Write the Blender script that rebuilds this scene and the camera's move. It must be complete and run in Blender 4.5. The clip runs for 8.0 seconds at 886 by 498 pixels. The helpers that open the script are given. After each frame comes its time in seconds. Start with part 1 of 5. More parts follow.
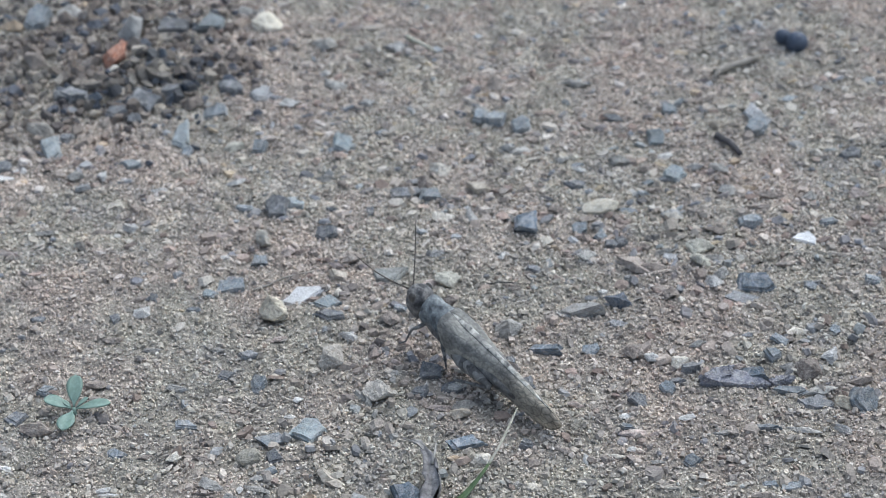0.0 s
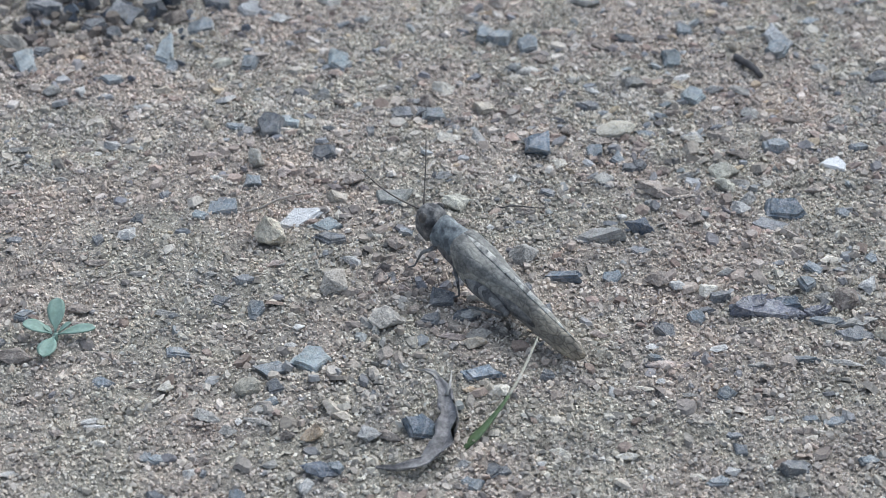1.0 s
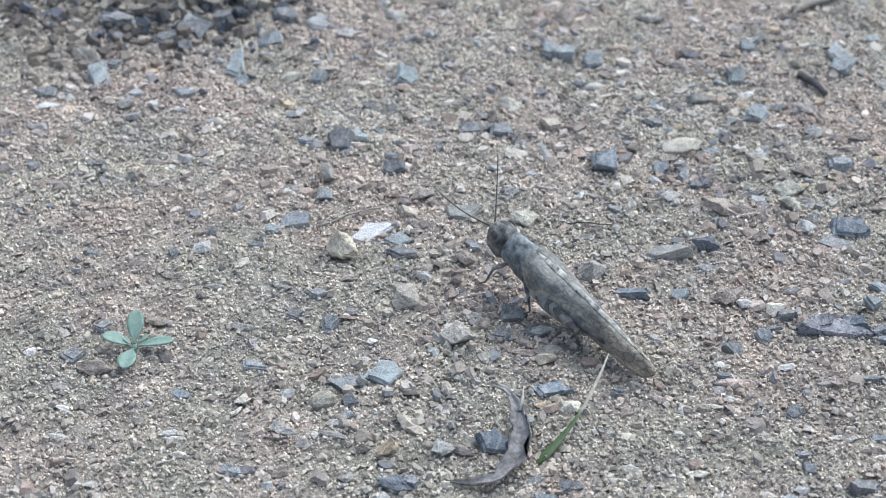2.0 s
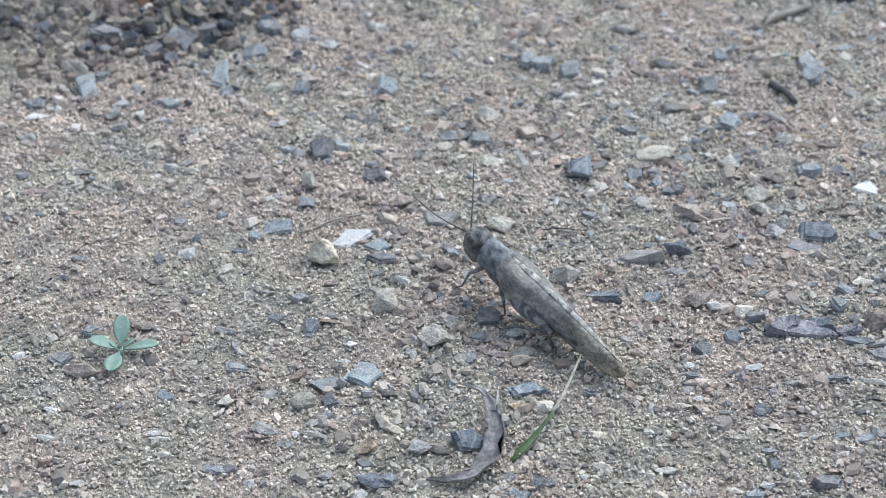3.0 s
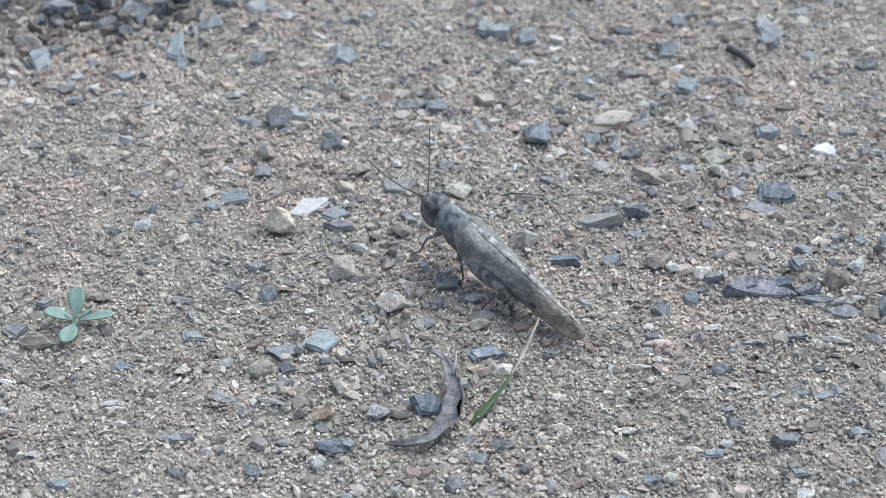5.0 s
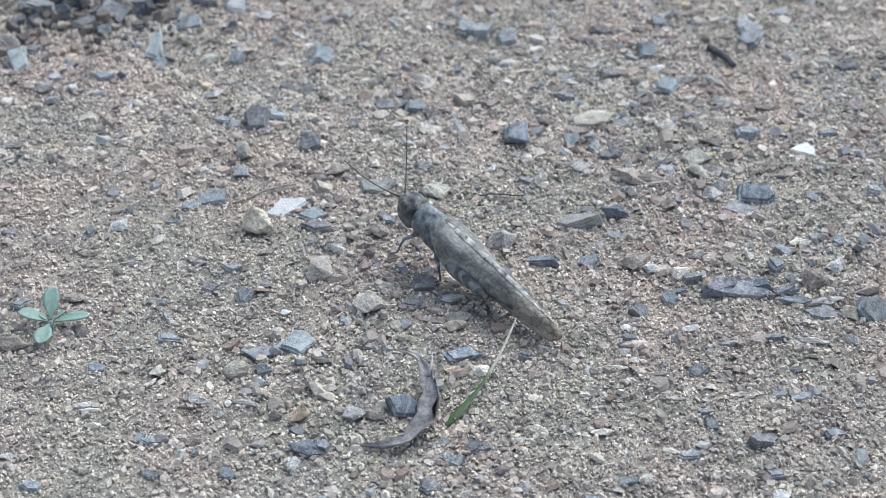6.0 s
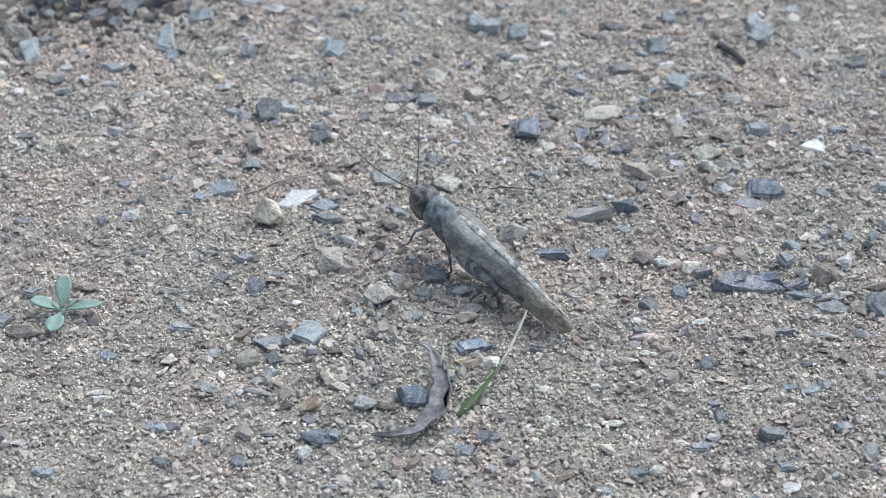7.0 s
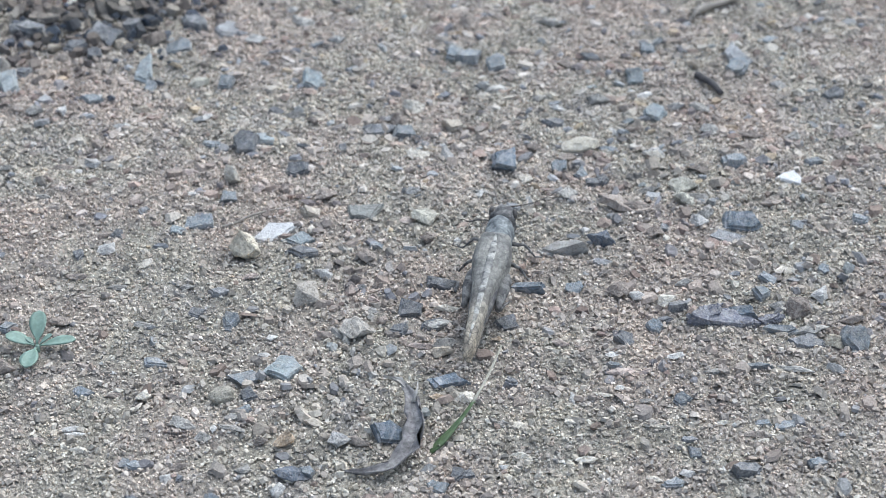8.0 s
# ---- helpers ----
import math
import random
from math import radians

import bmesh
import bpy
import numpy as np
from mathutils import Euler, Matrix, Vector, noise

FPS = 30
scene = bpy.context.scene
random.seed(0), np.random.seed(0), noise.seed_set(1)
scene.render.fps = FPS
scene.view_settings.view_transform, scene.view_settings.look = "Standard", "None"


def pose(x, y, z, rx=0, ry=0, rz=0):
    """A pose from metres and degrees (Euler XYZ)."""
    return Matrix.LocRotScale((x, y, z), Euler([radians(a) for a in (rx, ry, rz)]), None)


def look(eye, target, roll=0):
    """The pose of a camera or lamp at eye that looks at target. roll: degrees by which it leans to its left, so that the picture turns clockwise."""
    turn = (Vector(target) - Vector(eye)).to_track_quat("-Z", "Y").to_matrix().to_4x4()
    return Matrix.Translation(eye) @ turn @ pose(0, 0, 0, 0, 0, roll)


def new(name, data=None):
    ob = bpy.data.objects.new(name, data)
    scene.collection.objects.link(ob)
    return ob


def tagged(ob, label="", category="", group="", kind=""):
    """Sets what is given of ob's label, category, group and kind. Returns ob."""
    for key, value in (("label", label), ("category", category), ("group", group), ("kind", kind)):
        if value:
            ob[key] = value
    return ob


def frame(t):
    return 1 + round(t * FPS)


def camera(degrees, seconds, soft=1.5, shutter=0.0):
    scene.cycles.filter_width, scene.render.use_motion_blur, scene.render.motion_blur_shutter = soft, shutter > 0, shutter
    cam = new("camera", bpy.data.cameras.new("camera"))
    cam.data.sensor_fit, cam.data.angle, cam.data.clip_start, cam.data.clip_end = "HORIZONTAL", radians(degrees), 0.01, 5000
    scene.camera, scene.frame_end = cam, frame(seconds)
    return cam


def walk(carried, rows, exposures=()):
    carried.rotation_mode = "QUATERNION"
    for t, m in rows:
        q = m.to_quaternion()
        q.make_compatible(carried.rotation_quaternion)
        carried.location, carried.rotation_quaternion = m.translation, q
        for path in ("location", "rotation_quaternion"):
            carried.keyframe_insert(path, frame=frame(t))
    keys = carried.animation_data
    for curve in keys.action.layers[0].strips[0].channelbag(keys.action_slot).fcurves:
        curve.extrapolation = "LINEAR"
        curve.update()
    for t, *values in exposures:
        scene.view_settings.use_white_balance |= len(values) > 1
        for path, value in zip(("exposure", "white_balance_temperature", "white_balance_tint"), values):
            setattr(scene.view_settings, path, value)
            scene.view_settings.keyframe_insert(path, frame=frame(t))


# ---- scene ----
cam = camera(30, 8.0, soft=0.85)
cam.data.dof.use_dof = True
cam.data.dof.focus_distance = 0.267
cam.data.dof.aperture_fstop = 35.0
EXPOSURES = [(0.0, 0.45, 5690, 6), (0.5, 0.45, 5690, 6), (1.0, 0.49, 5690, 6), (1.2, 0.52, 5690, 6), (1.5, 0.78, 5690, 6), (3.0, 0.71, 5690, 6), (8.0, 0.71, 5690, 6)]
walk(cam, [
    (0.0, look((0.01207, -0.23996, 0.18801), (0.00092, 0.00304, 0.01242), -1.34)),
    (0.2, look((0.00994, -0.23640, 0.18416), (-0.00083, 0.00541, 0.00693), -1.05)),
    (0.3, look((0.00726, -0.23423, 0.18332), (-0.00223, 0.00704, 0.00527), -1.13)),
    (0.5, look((0.00600, -0.22875, 0.17859), (0.00175, 0.01325, 0.00134), 0.22)),
    (0.7, look((0.00586, -0.22759, 0.17486), (0.00347, 0.01377, -0.00330), 0.34)),
    (0.8, look((0.00313, -0.22824, 0.17092), (0.00207, 0.01252, -0.00805), 0.75)),
    (0.9, look((0.00102, -0.22688, 0.17033), (0.00127, 0.01207, -0.01106), 0.96)),
    (1.0, look((0.00097, -0.22754, 0.16987), (-0.00084, 0.01161, -0.01126), 0.55)),
    (1.2, look((-0.00386, -0.22699, 0.17132), (-0.00749, 0.01143, -0.01074), -0.24)),
    (1.3, look((-0.00278, -0.22714, 0.17113), (-0.01177, 0.01184, -0.01000), -0.95)),
    (1.5, look((-0.00694, -0.22845, 0.17440), (-0.01661, 0.00903, -0.00865), -0.59)),
    (1.7, look((-0.00585, -0.22822, 0.17496), (-0.01516, 0.01012, -0.00700), -0.05)),
    (2.8, look((-0.00326, -0.23519, 0.17755), (-0.01067, 0.00380, -0.00363), 0.08)),
    (3.0, look((-0.00162, -0.23599, 0.17892), (-0.00910, 0.00393, -0.00104), 0.01)),
    (3.5, look((-0.00342, -0.23711, 0.17761), (-0.00795, 0.00279, -0.00247), 0.38)),
    (4.0, look((-0.00247, -0.23610, 0.17818), (-0.00690, 0.00302, -0.00292), -0.11)),
    (4.5, look((-0.00120, -0.23753, 0.17696), (-0.00548, 0.00126, -0.00459), -0.29)),
    (4.7, look((0.00006, -0.23738, 0.17454), (-0.00264, 0.00129, -0.00720), -0.24)),
    (5.8, look((0.00262, -0.23633, 0.17648), (0.00015, 0.00290, -0.00452), -0.21)),
    (6.0, look((0.00355, -0.23607, 0.17435), (0.00242, 0.00264, -0.00735), -0.02)),
    (6.5, look((0.00261, -0.23637, 0.17323), (0.00201, 0.00152, -0.00955), -0.01)),
    (7.0, look((0.00155, -0.23796, 0.17327), (0.00056, 0.00117, -0.00788), 0.48)),
    (7.3, look((0.00069, -0.23693, 0.17363), (0.00177, 0.00244, -0.00720), 0.68)),
    (7.4, look((0.00103, -0.23656, 0.17408), (0.00133, 0.00287, -0.00668), 0.46)),
    (7.5, look((0.00196, -0.23725, 0.17327), (0.00161, 0.00240, -0.00719), 0.52)),
    (7.6, look((0.00066, -0.23634, 0.17534), (0.00180, 0.00360, -0.00473), 0.76)),
    (7.7, look((0.00105, -0.23641, 0.17577), (0.00191, 0.00446, -0.00307), 0.73)),
    (7.9, look((0.00112, -0.23611, 0.17541), (0.00303, 0.00452, -0.00374), 0.92)),
    (8.0, look((0.00454, -0.23588, 0.17618), (0.00477, 0.00469, -0.00305), 0.56)),
], exposures=EXPOSURES)

# ---- daylight: a bright overcast sky with a weak, very wide sun ----
world = bpy.data.worlds.new("overcast_sky")
scene.world = world
world.use_nodes = True
_nodes, _links = world.node_tree.nodes, world.node_tree.links
_sky = _nodes.new("ShaderNodeTexSky")
_sky.sky_type = "NISHITA"
_sky.sun_disc = False
_sky.sun_elevation = radians(52)
_sky.sun_rotation = radians(35)
_sky.dust_density = 4.0
_sky.ozone_density = 0.6
_nodes["Background"].inputs["Strength"].default_value = 0.14
_grey = _nodes.new("ShaderNodeHueSaturation")
_grey.inputs["Saturation"].default_value = 0.6  # thin cloud greys the blue
_links.new(_sky.outputs["Color"], _grey.inputs["Color"])
_links.new(_grey.outputs["Color"], _nodes["Background"].inputs["Color"])
sun = new("sun", bpy.data.lights.new("sun", "SUN"))
sun.data.energy = 0.95
sun.data.angle = radians(45)
sun.data.color = (1.0, 0.96, 0.9)
sun.matrix_world = look((0.25, 0.34, 0.88), (0, 0, 0))
scene.view_settings.exposure = 0.0

# ---- materials ----


def ramp_node(nt, stops, constant=False):
    node = nt.nodes.new("ShaderNodeValToRGB")
    node.color_ramp.interpolation = "CONSTANT" if constant else "LINEAR"
    els = node.color_ramp.elements
    while len(els) < len(stops):
        els.new(0.5)
    for el, (at, colour) in zip(els, stops):
        el.position = at
        el.color = (*colour, 1)
    return node


def noise_node(nt, scale, detail=4, rough=0.6, coords=None):
    node = nt.nodes.new("ShaderNodeTexNoise")
    node.inputs["Scale"].default_value = scale
    node.inputs["Detail"].default_value = detail
    node.inputs["Roughness"].default_value = rough
    if coords is not None:
        nt.links.new(coords, node.inputs["Vector"])
    return node


def mix_node(nt, kind, fac, a, b):
    node = nt.nodes.new("ShaderNodeMix")
    node.data_type = "RGBA"
    node.blend_type = kind
    for key, value in ((0, fac), (6, a), (7, b)):
        if isinstance(value, (int, float)):
            node.inputs[key].default_value = value
        elif isinstance(value, tuple):
            node.inputs[key].default_value = (*value, 1)
        else:
            nt.links.new(value, node.inputs[key])
    return node.outputs[2]


def shader(name, rough=0.8, spec=0.35):
    mat = bpy.data.materials.new(name)
    mat.use_nodes = True
    nt = mat.node_tree
    bsdf = nt.nodes["Principled BSDF"]
    bsdf.inputs["Roughness"].default_value = rough
    bsdf.inputs["Specular IOR Level"].default_value = spec
    return mat, nt, bsdf


def bump_into(nt, bsdf, height, strength, distance):
    node = nt.nodes.new("ShaderNodeBump")
    node.inputs["Strength"].default_value = strength
    node.inputs["Distance"].default_value = distance
    nt.links.new(height, node.inputs["Height"])
    nt.links.new(node.outputs["Normal"], bsdf.inputs["Normal"])


def rock_material(name, colour, vary=0.35, dust=0.38, dust_colour=(0.50, 0.465, 0.41), rough=0.9, bands=0.0, band_colour=(0.45, 0.45, 0.47)):
    """Mineral surface: two scales of mottling, pale dust lying in patches, and fine pitting."""
    mat, nt, bsdf = shader(name, rough, 0.2)
    co = nt.nodes.new("ShaderNodeTexCoord").outputs["Object"]
    info = nt.nodes.new("ShaderNodeObjectInfo").outputs["Random"]
    shift = nt.nodes.new("ShaderNodeVectorMath")
    shift.operation = "ADD"
    nt.links.new(co, shift.inputs[0])
    nt.links.new(info, shift.inputs[1])
    vec = shift.outputs[0]
    big = noise_node(nt, 420, 3, 0.55, vec)
    fine = noise_node(nt, 2600, 4, 0.7, vec)
    dark = tuple(c * (1 - vary) for c in colour)
    light = tuple(min(1, c * (1 + vary)) for c in colour)
    base = ramp_node(nt, [(0.3, dark), (0.5, colour), (0.72, light)])
    nt.links.new(big.outputs["Fac"], base.inputs["Fac"])
    out = mix_node(nt, "OVERLAY", 0.9, base.outputs["Color"], fine.outputs["Fac"])
    if bands:
        wave = nt.nodes.new("ShaderNodeTexWave")
        wave.inputs["Scale"].default_value = 90
        wave.inputs["Distortion"].default_value = 9
        wave.inputs["Detail"].default_value = 3
        wave.inputs["Detail Scale"].default_value = 3
        nt.links.new(vec, wave.inputs["Vector"])
        edge = ramp_node(nt, [(0.0, (0, 0, 0)), (0.8, (0, 0, 0)), (0.97, (bands, bands, bands))])
        nt.links.new(wave.outputs["Fac"], edge.inputs["Fac"])
        out = mix_node(nt, "MIX", edge.outputs["Color"], out, band_colour)
    patch = noise_node(nt, 900, 5, 0.7, vec)
    spots = ramp_node(nt, [(0.42, (0, 0, 0)), (0.66, (dust, dust, dust))])
    nt.links.new(patch.outputs["Fac"], spots.inputs["Fac"])
    out = mix_node(nt, "MIX", spots.outputs["Color"], out, dust_colour)
    grit = noise_node(nt, 3400, 2, 0.5, vec)
    specks = ramp_node(nt, [(0.56, (0, 0, 0)), (0.66, (dust * 0.8, dust * 0.8, dust * 0.8))])
    nt.links.new(grit.outputs["Fac"], specks.inputs["Fac"])
    out = mix_node(nt, "MIX", specks.outputs["Color"], out, tuple(min(1, 1.2 * c) for c in dust_colour))
    tone = nt.nodes.new("ShaderNodeMapRange")
    tone.inputs["To Min"].default_value = 0.8
    tone.inputs["To Max"].default_value = 1.2
    nt.links.new(info, tone.inputs["Value"])
    hsv = nt.nodes.new("ShaderNodeHueSaturation")
    nt.links.new(tone.outputs["Result"], hsv.inputs["Value"])
    nt.links.new(out, hsv.inputs["Color"])
    nt.links.new(hsv.outputs["Color"], bsdf.inputs["Base Color"])
    bump_into(nt, bsdf, fine.outputs["Fac"], 0.8, 0.0004)
    return mat


def earth_tint(nt, co):
    """Broad drifts of earth colour: olive, grey, buff and pinkish patches a few centimetres wide, greyer crumbs within."""
    wide = noise_node(nt, 34, 3, 0.6, co)
    drift = ramp_node(nt, [(0.32, (0.95, 0.97, 1.0)), (0.43, (0.98, 1.0, 0.97)), (0.52, (1.01, 1.0, 1.0)), (0.62, (1.05, 1.0, 0.985)), (0.72, (1.03, 1.0, 1.0))])
    nt.links.new(wide.outputs["Fac"], drift.inputs["Fac"])
    small = noise_node(nt, 150, 3, 0.6, co)
    crumb = ramp_node(nt, [(0.32, (0.76, 0.76, 0.77)), (0.5, (1.0, 1.0, 1.0)), (0.68, (1.14, 1.13, 1.11))])
    nt.links.new(small.outputs["Fac"], crumb.inputs["Fac"])
    return mix_node(nt, "MULTIPLY", 1.0, drift.outputs["Color"], crumb.outputs["Color"])


def gravel_material(name, stops, even=0.0):
    """Loose grains: each grain takes its own mineral colour, evened out by pale dust."""
    mean = [sum(col[i] for _, col in stops) / len(stops) for i in range(3)]
    mat, nt, bsdf = shader(name, 1.0, 0.08)
    co = nt.nodes.new("ShaderNodeTexCoord").outputs["Object"]
    isle = nt.nodes.new("ShaderNodeNewGeometry").outputs["Random Per Island"]
    pick = ramp_node(nt, [(at, tuple(c + even * (m - c) for c, m in zip(col, mean))) for at, col in stops], True)
    nt.links.new(isle, pick.inputs["Fac"])
    fine = noise_node(nt, 2200, 3, 0.7, co)
    out = mix_node(nt, "OVERLAY", 0.8, pick.outputs["Color"], fine.outputs["Fac"])
    out = mix_node(nt, "MULTIPLY", 1.0, out, earth_tint(nt, co))
    nt.links.new(out, bsdf.inputs["Base Color"])
    bump_into(nt, bsdf, fine.outputs["Fac"], 0.5, 0.0002)
    return mat


GRAVEL = gravel_material("gravel_grains", [
    (0.0, (0.449, 0.400, 0.336)), (0.16, (0.544, 0.492, 0.421)), (0.32, (0.357, 0.326, 0.286)), (0.46, (0.428, 0.388, 0.341)),
    (0.60, (0.274, 0.246, 0.217)), (0.68, (0.369, 0.338, 0.297)), (0.74, (0.446, 0.385, 0.321)), (0.82, (0.569, 0.519, 0.450)),
    (0.89, (0.326, 0.271, 0.228)), (0.905, (0.229, 0.216, 0.201)), (0.95, (0.418, 0.346, 0.293)), (0.975, (0.634, 0.594, 0.528))], 0.2)
CHIPS = gravel_material("coarse_chips", [
    (0.0, (0.350, 0.308, 0.267)), (0.14, (0.277, 0.251, 0.225)), (0.26, (0.264, 0.232, 0.202)), (0.37, (0.199, 0.194, 0.197)), (0.44, (0.274, 0.270, 0.268)),
    (0.54, (0.444, 0.394, 0.338)), (0.66, (0.239, 0.192, 0.164)), (0.76, (0.162, 0.151, 0.142)), (0.81, (0.322, 0.259, 0.225)), (0.90, (0.512, 0.466, 0.410)), (0.96, (0.330, 0.333, 0.324))])
SAND = gravel_material("sand_grains", [
    (0.0, (0.540, 0.478, 0.405)), (0.2, (0.620, 0.559, 0.478)), (0.40, (0.469, 0.416, 0.354)), (0.54, (0.317, 0.285, 0.250)),
    (0.62, (0.689, 0.632, 0.549)), (0.76, (0.501, 0.420, 0.351)), (0.81, (0.259, 0.240, 0.223)), (0.89, (0.387, 0.374, 0.361)), (0.93, (0.762, 0.712, 0.639))], 0.1)
PALE_SAND = gravel_material("pale_fine_sand", [
    (0.0, (0.609, 0.535, 0.455)), (0.25, (0.672, 0.598, 0.517)), (0.50, (0.546, 0.479, 0.406)), (0.66, (0.420, 0.372, 0.325)), (0.76, (0.714, 0.646, 0.566)), (0.92, (0.588, 0.495, 0.414))], 0.2)
FLAKES = gravel_material("flat_flakes", [
    (0.0, (0.442, 0.393, 0.340)), (0.15, (0.371, 0.333, 0.295)), (0.28, (0.329, 0.284, 0.246)), (0.40, (0.257, 0.259, 0.271)), (0.48, (0.514, 0.463, 0.404)),
    (0.62, (0.288, 0.238, 0.209)), (0.70, (0.216, 0.199, 0.192)), (0.77, (0.432, 0.348, 0.295)), (0.85, (0.597, 0.548, 0.492)), (0.92, (0.349, 0.359, 0.360)), (0.97, (0.452, 0.373, 0.276))])
LITTER = gravel_material("crumbly_chips", [
    (0.0, (0.36, 0.31, 0.265)), (0.18, (0.29, 0.25, 0.215)), (0.34, (0.33, 0.315, 0.29)), (0.50, (0.20, 0.18, 0.165)), (0.60, (0.43, 0.39, 0.335)), (0.76, (0.25, 0.255, 0.265)), (0.88, (0.33, 0.285, 0.25))])
DARK_GRAVEL = gravel_material("dark_mixed_grains", [
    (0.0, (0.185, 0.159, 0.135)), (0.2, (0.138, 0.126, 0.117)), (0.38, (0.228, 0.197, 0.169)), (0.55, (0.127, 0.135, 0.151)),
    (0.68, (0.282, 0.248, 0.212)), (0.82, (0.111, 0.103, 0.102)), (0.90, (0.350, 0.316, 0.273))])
BLACK_GRAVEL = gravel_material("blackish_chips", [
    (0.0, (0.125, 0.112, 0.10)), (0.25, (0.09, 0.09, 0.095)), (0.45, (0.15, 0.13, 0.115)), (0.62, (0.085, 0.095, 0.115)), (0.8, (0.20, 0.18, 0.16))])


def ground_material():
    """Packed sandy soil under the grains."""
    mat, nt, bsdf = shader("packed_sandy_soil", 0.95, 0.2)
    co = nt.nodes.new("ShaderNodeTexCoord").outputs["Object"]
    fine = noise_node(nt, 1500, 5, 0.75, co)
    mid = noise_node(nt, 180, 4, 0.6, co)
    base = ramp_node(nt, [(0.3, (0.13, 0.118, 0.10)), (0.5, (0.31, 0.282, 0.24)), (0.7, (0.54, 0.50, 0.435))])
    nt.links.new(fine.outputs["Fac"], base.inputs["Fac"])
    out = mix_node(nt, "SOFT_LIGHT", 0.6, base.outputs["Color"], mid.outputs["Fac"])
    out = mix_node(nt, "MULTIPLY", 1.0, out, earth_tint(nt, co))
    nt.links.new(out, bsdf.inputs["Base Color"])
    bump_into(nt, bsdf, fine.outputs["Fac"], 0.9, 0.0006)
    return mat


SOIL = ground_material()

# ---- ground ----
MM = 0.001
_rng = np.random.default_rng(7)
_waves = [(a, _rng.uniform(0, 6.28), _rng.uniform(0, 6.28), w) for a, w in
          ((0.35, 62), (0.3, 41), (0.22, 27), (0.2, 19), (0.16, 13), (0.14, 9.5), (0.12, 7.0), (0.1, 5.2))]


def swell(x, y):
    """Height of the ground in metres at x, y (numbers or arrays, metres)."""
    h = 0.0
    for amp, turn, phase, length in _waves:
        k = 6.2832 / (length * MM)
        h = h + amp * np.sin(k * (x * math.cos(turn) + y * math.sin(turn)) + phase) * np.cos(0.63 * k * (y * math.cos(turn) - x * math.sin(turn)) + 2 * phase)
    near = np.exp(-((x / 0.35) ** 2 + (y / 0.35) ** 2))
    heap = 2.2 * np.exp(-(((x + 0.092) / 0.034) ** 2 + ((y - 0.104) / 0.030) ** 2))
    return (h * near + heap) * MM


def mesh_from(name, verts, faces, mat, smooth=False):
    """A mesh from arrays of corners and of equal-sided faces."""
    me = bpy.data.meshes.new(name)
    n = faces.shape[1]
    me.vertices.add(len(verts))
    me.vertices.foreach_set("co", np.ascontiguousarray(verts, np.float32).ravel())
    me.loops.add(faces.size)
    me.loops.foreach_set("vertex_index", np.ascontiguousarray(faces, np.int32).ravel())
    me.polygons.add(len(faces))
    me.polygons.foreach_set("loop_start", np.arange(0, faces.size, n, dtype=np.int32))
    me.polygons.foreach_set("use_smooth", np.full(len(faces), smooth))
    me.update(calc_edges=True)
    me.validate()
    me.materials.append(mat)
    return me


def stretch(near_lo, near_hi, step, reach):
    """Coordinates that are close together near the subject and run out to the horizon."""
    mid = np.arange(near_lo, near_hi + step / 2, step)
    out = step * 1.35 ** np.arange(1, 60)
    out = np.cumsum(out)
    out = out[out < reach]
    return np.r_[near_lo - out[::-1], mid, near_hi + out]


def build_ground():
    xs, ys = stretch(-0.13, 0.13, 0.001, 60.0), stretch(-0.09, 0.15, 0.001, 60.0)
    gx, gy = np.meshgrid(xs, ys)
    rough = np.random.default_rng(3).normal(0, 0.10 * MM, gx.shape) * (np.hypot(gx, gy) < 0.3)
    verts = np.stack([gx, gy, swell(gx, gy) + rough], -1).reshape(-1, 3)
    nx, ny = len(xs), len(ys)
    i = (np.arange(ny - 1)[:, None] * nx + np.arange(nx - 1)).ravel()
    faces = np.stack([i, i + 1, i + nx + 1, i + nx], -1)
    ob = new("ground", mesh_from("ground", verts, faces, SOIL, True))
    return tagged(ob, "pale sandy soil strewn with loose gravel", "ground", kind="structure")


build_ground()



def shard_forms(sides, count, seed):
    """A stock of broken chips: uneven polygons, a foot ring and a smaller slanted top; all share one set of faces."""
    rng = np.random.default_rng(seed)
    ang = 6.2832 * (np.arange(sides) + rng.uniform(-0.32, 0.32, (count, sides))) / sides
    rad = rng.uniform(0.72, 1.12, (count, sides))
    ring = np.stack([np.cos(ang) * rad, np.sin(ang) * rad], -1)
    inset = rng.uniform(0.5, 0.92, (count, 1, 1))
    top = ring * inset * rng.uniform(0.88, 1.08, (count, sides, 1)) + rng.normal(0, 0.09, (count, 1, 2))
    slope = rng.normal(0, 0.30, (count, 1, 2))
    z_top = 1.0 + (top * slope).sum(-1) + rng.normal(0, 0.10, (count, sides))
    z_low = np.full((count, sides), -1.0)
    forms = np.concatenate([np.dstack([ring, z_low]), np.dstack([top, z_top])], 1)
    faces = []
    for k in range(sides):
        j = (k + 1) % sides
        faces += [(k, j, sides + j), (k, sides + j, sides + k)]
    faces += [(sides, sides + k, sides + k + 1) for k in range(1, sides - 1)]
    return forms, np.array(faces)


CHIP_FORMS = shard_forms(7, 60, 5)
GRIT_FORMS = shard_forms(5, 60, 6)
SAND_FORMS = shard_forms(4, 80, 8)
KEEP_CLEAR = []


def in_sight(x, y, rng):
    """The fan of ground in front of the standing place."""
    return np.abs(x + 0.002) < 0.088 + 0.22 * (y + 0.07)


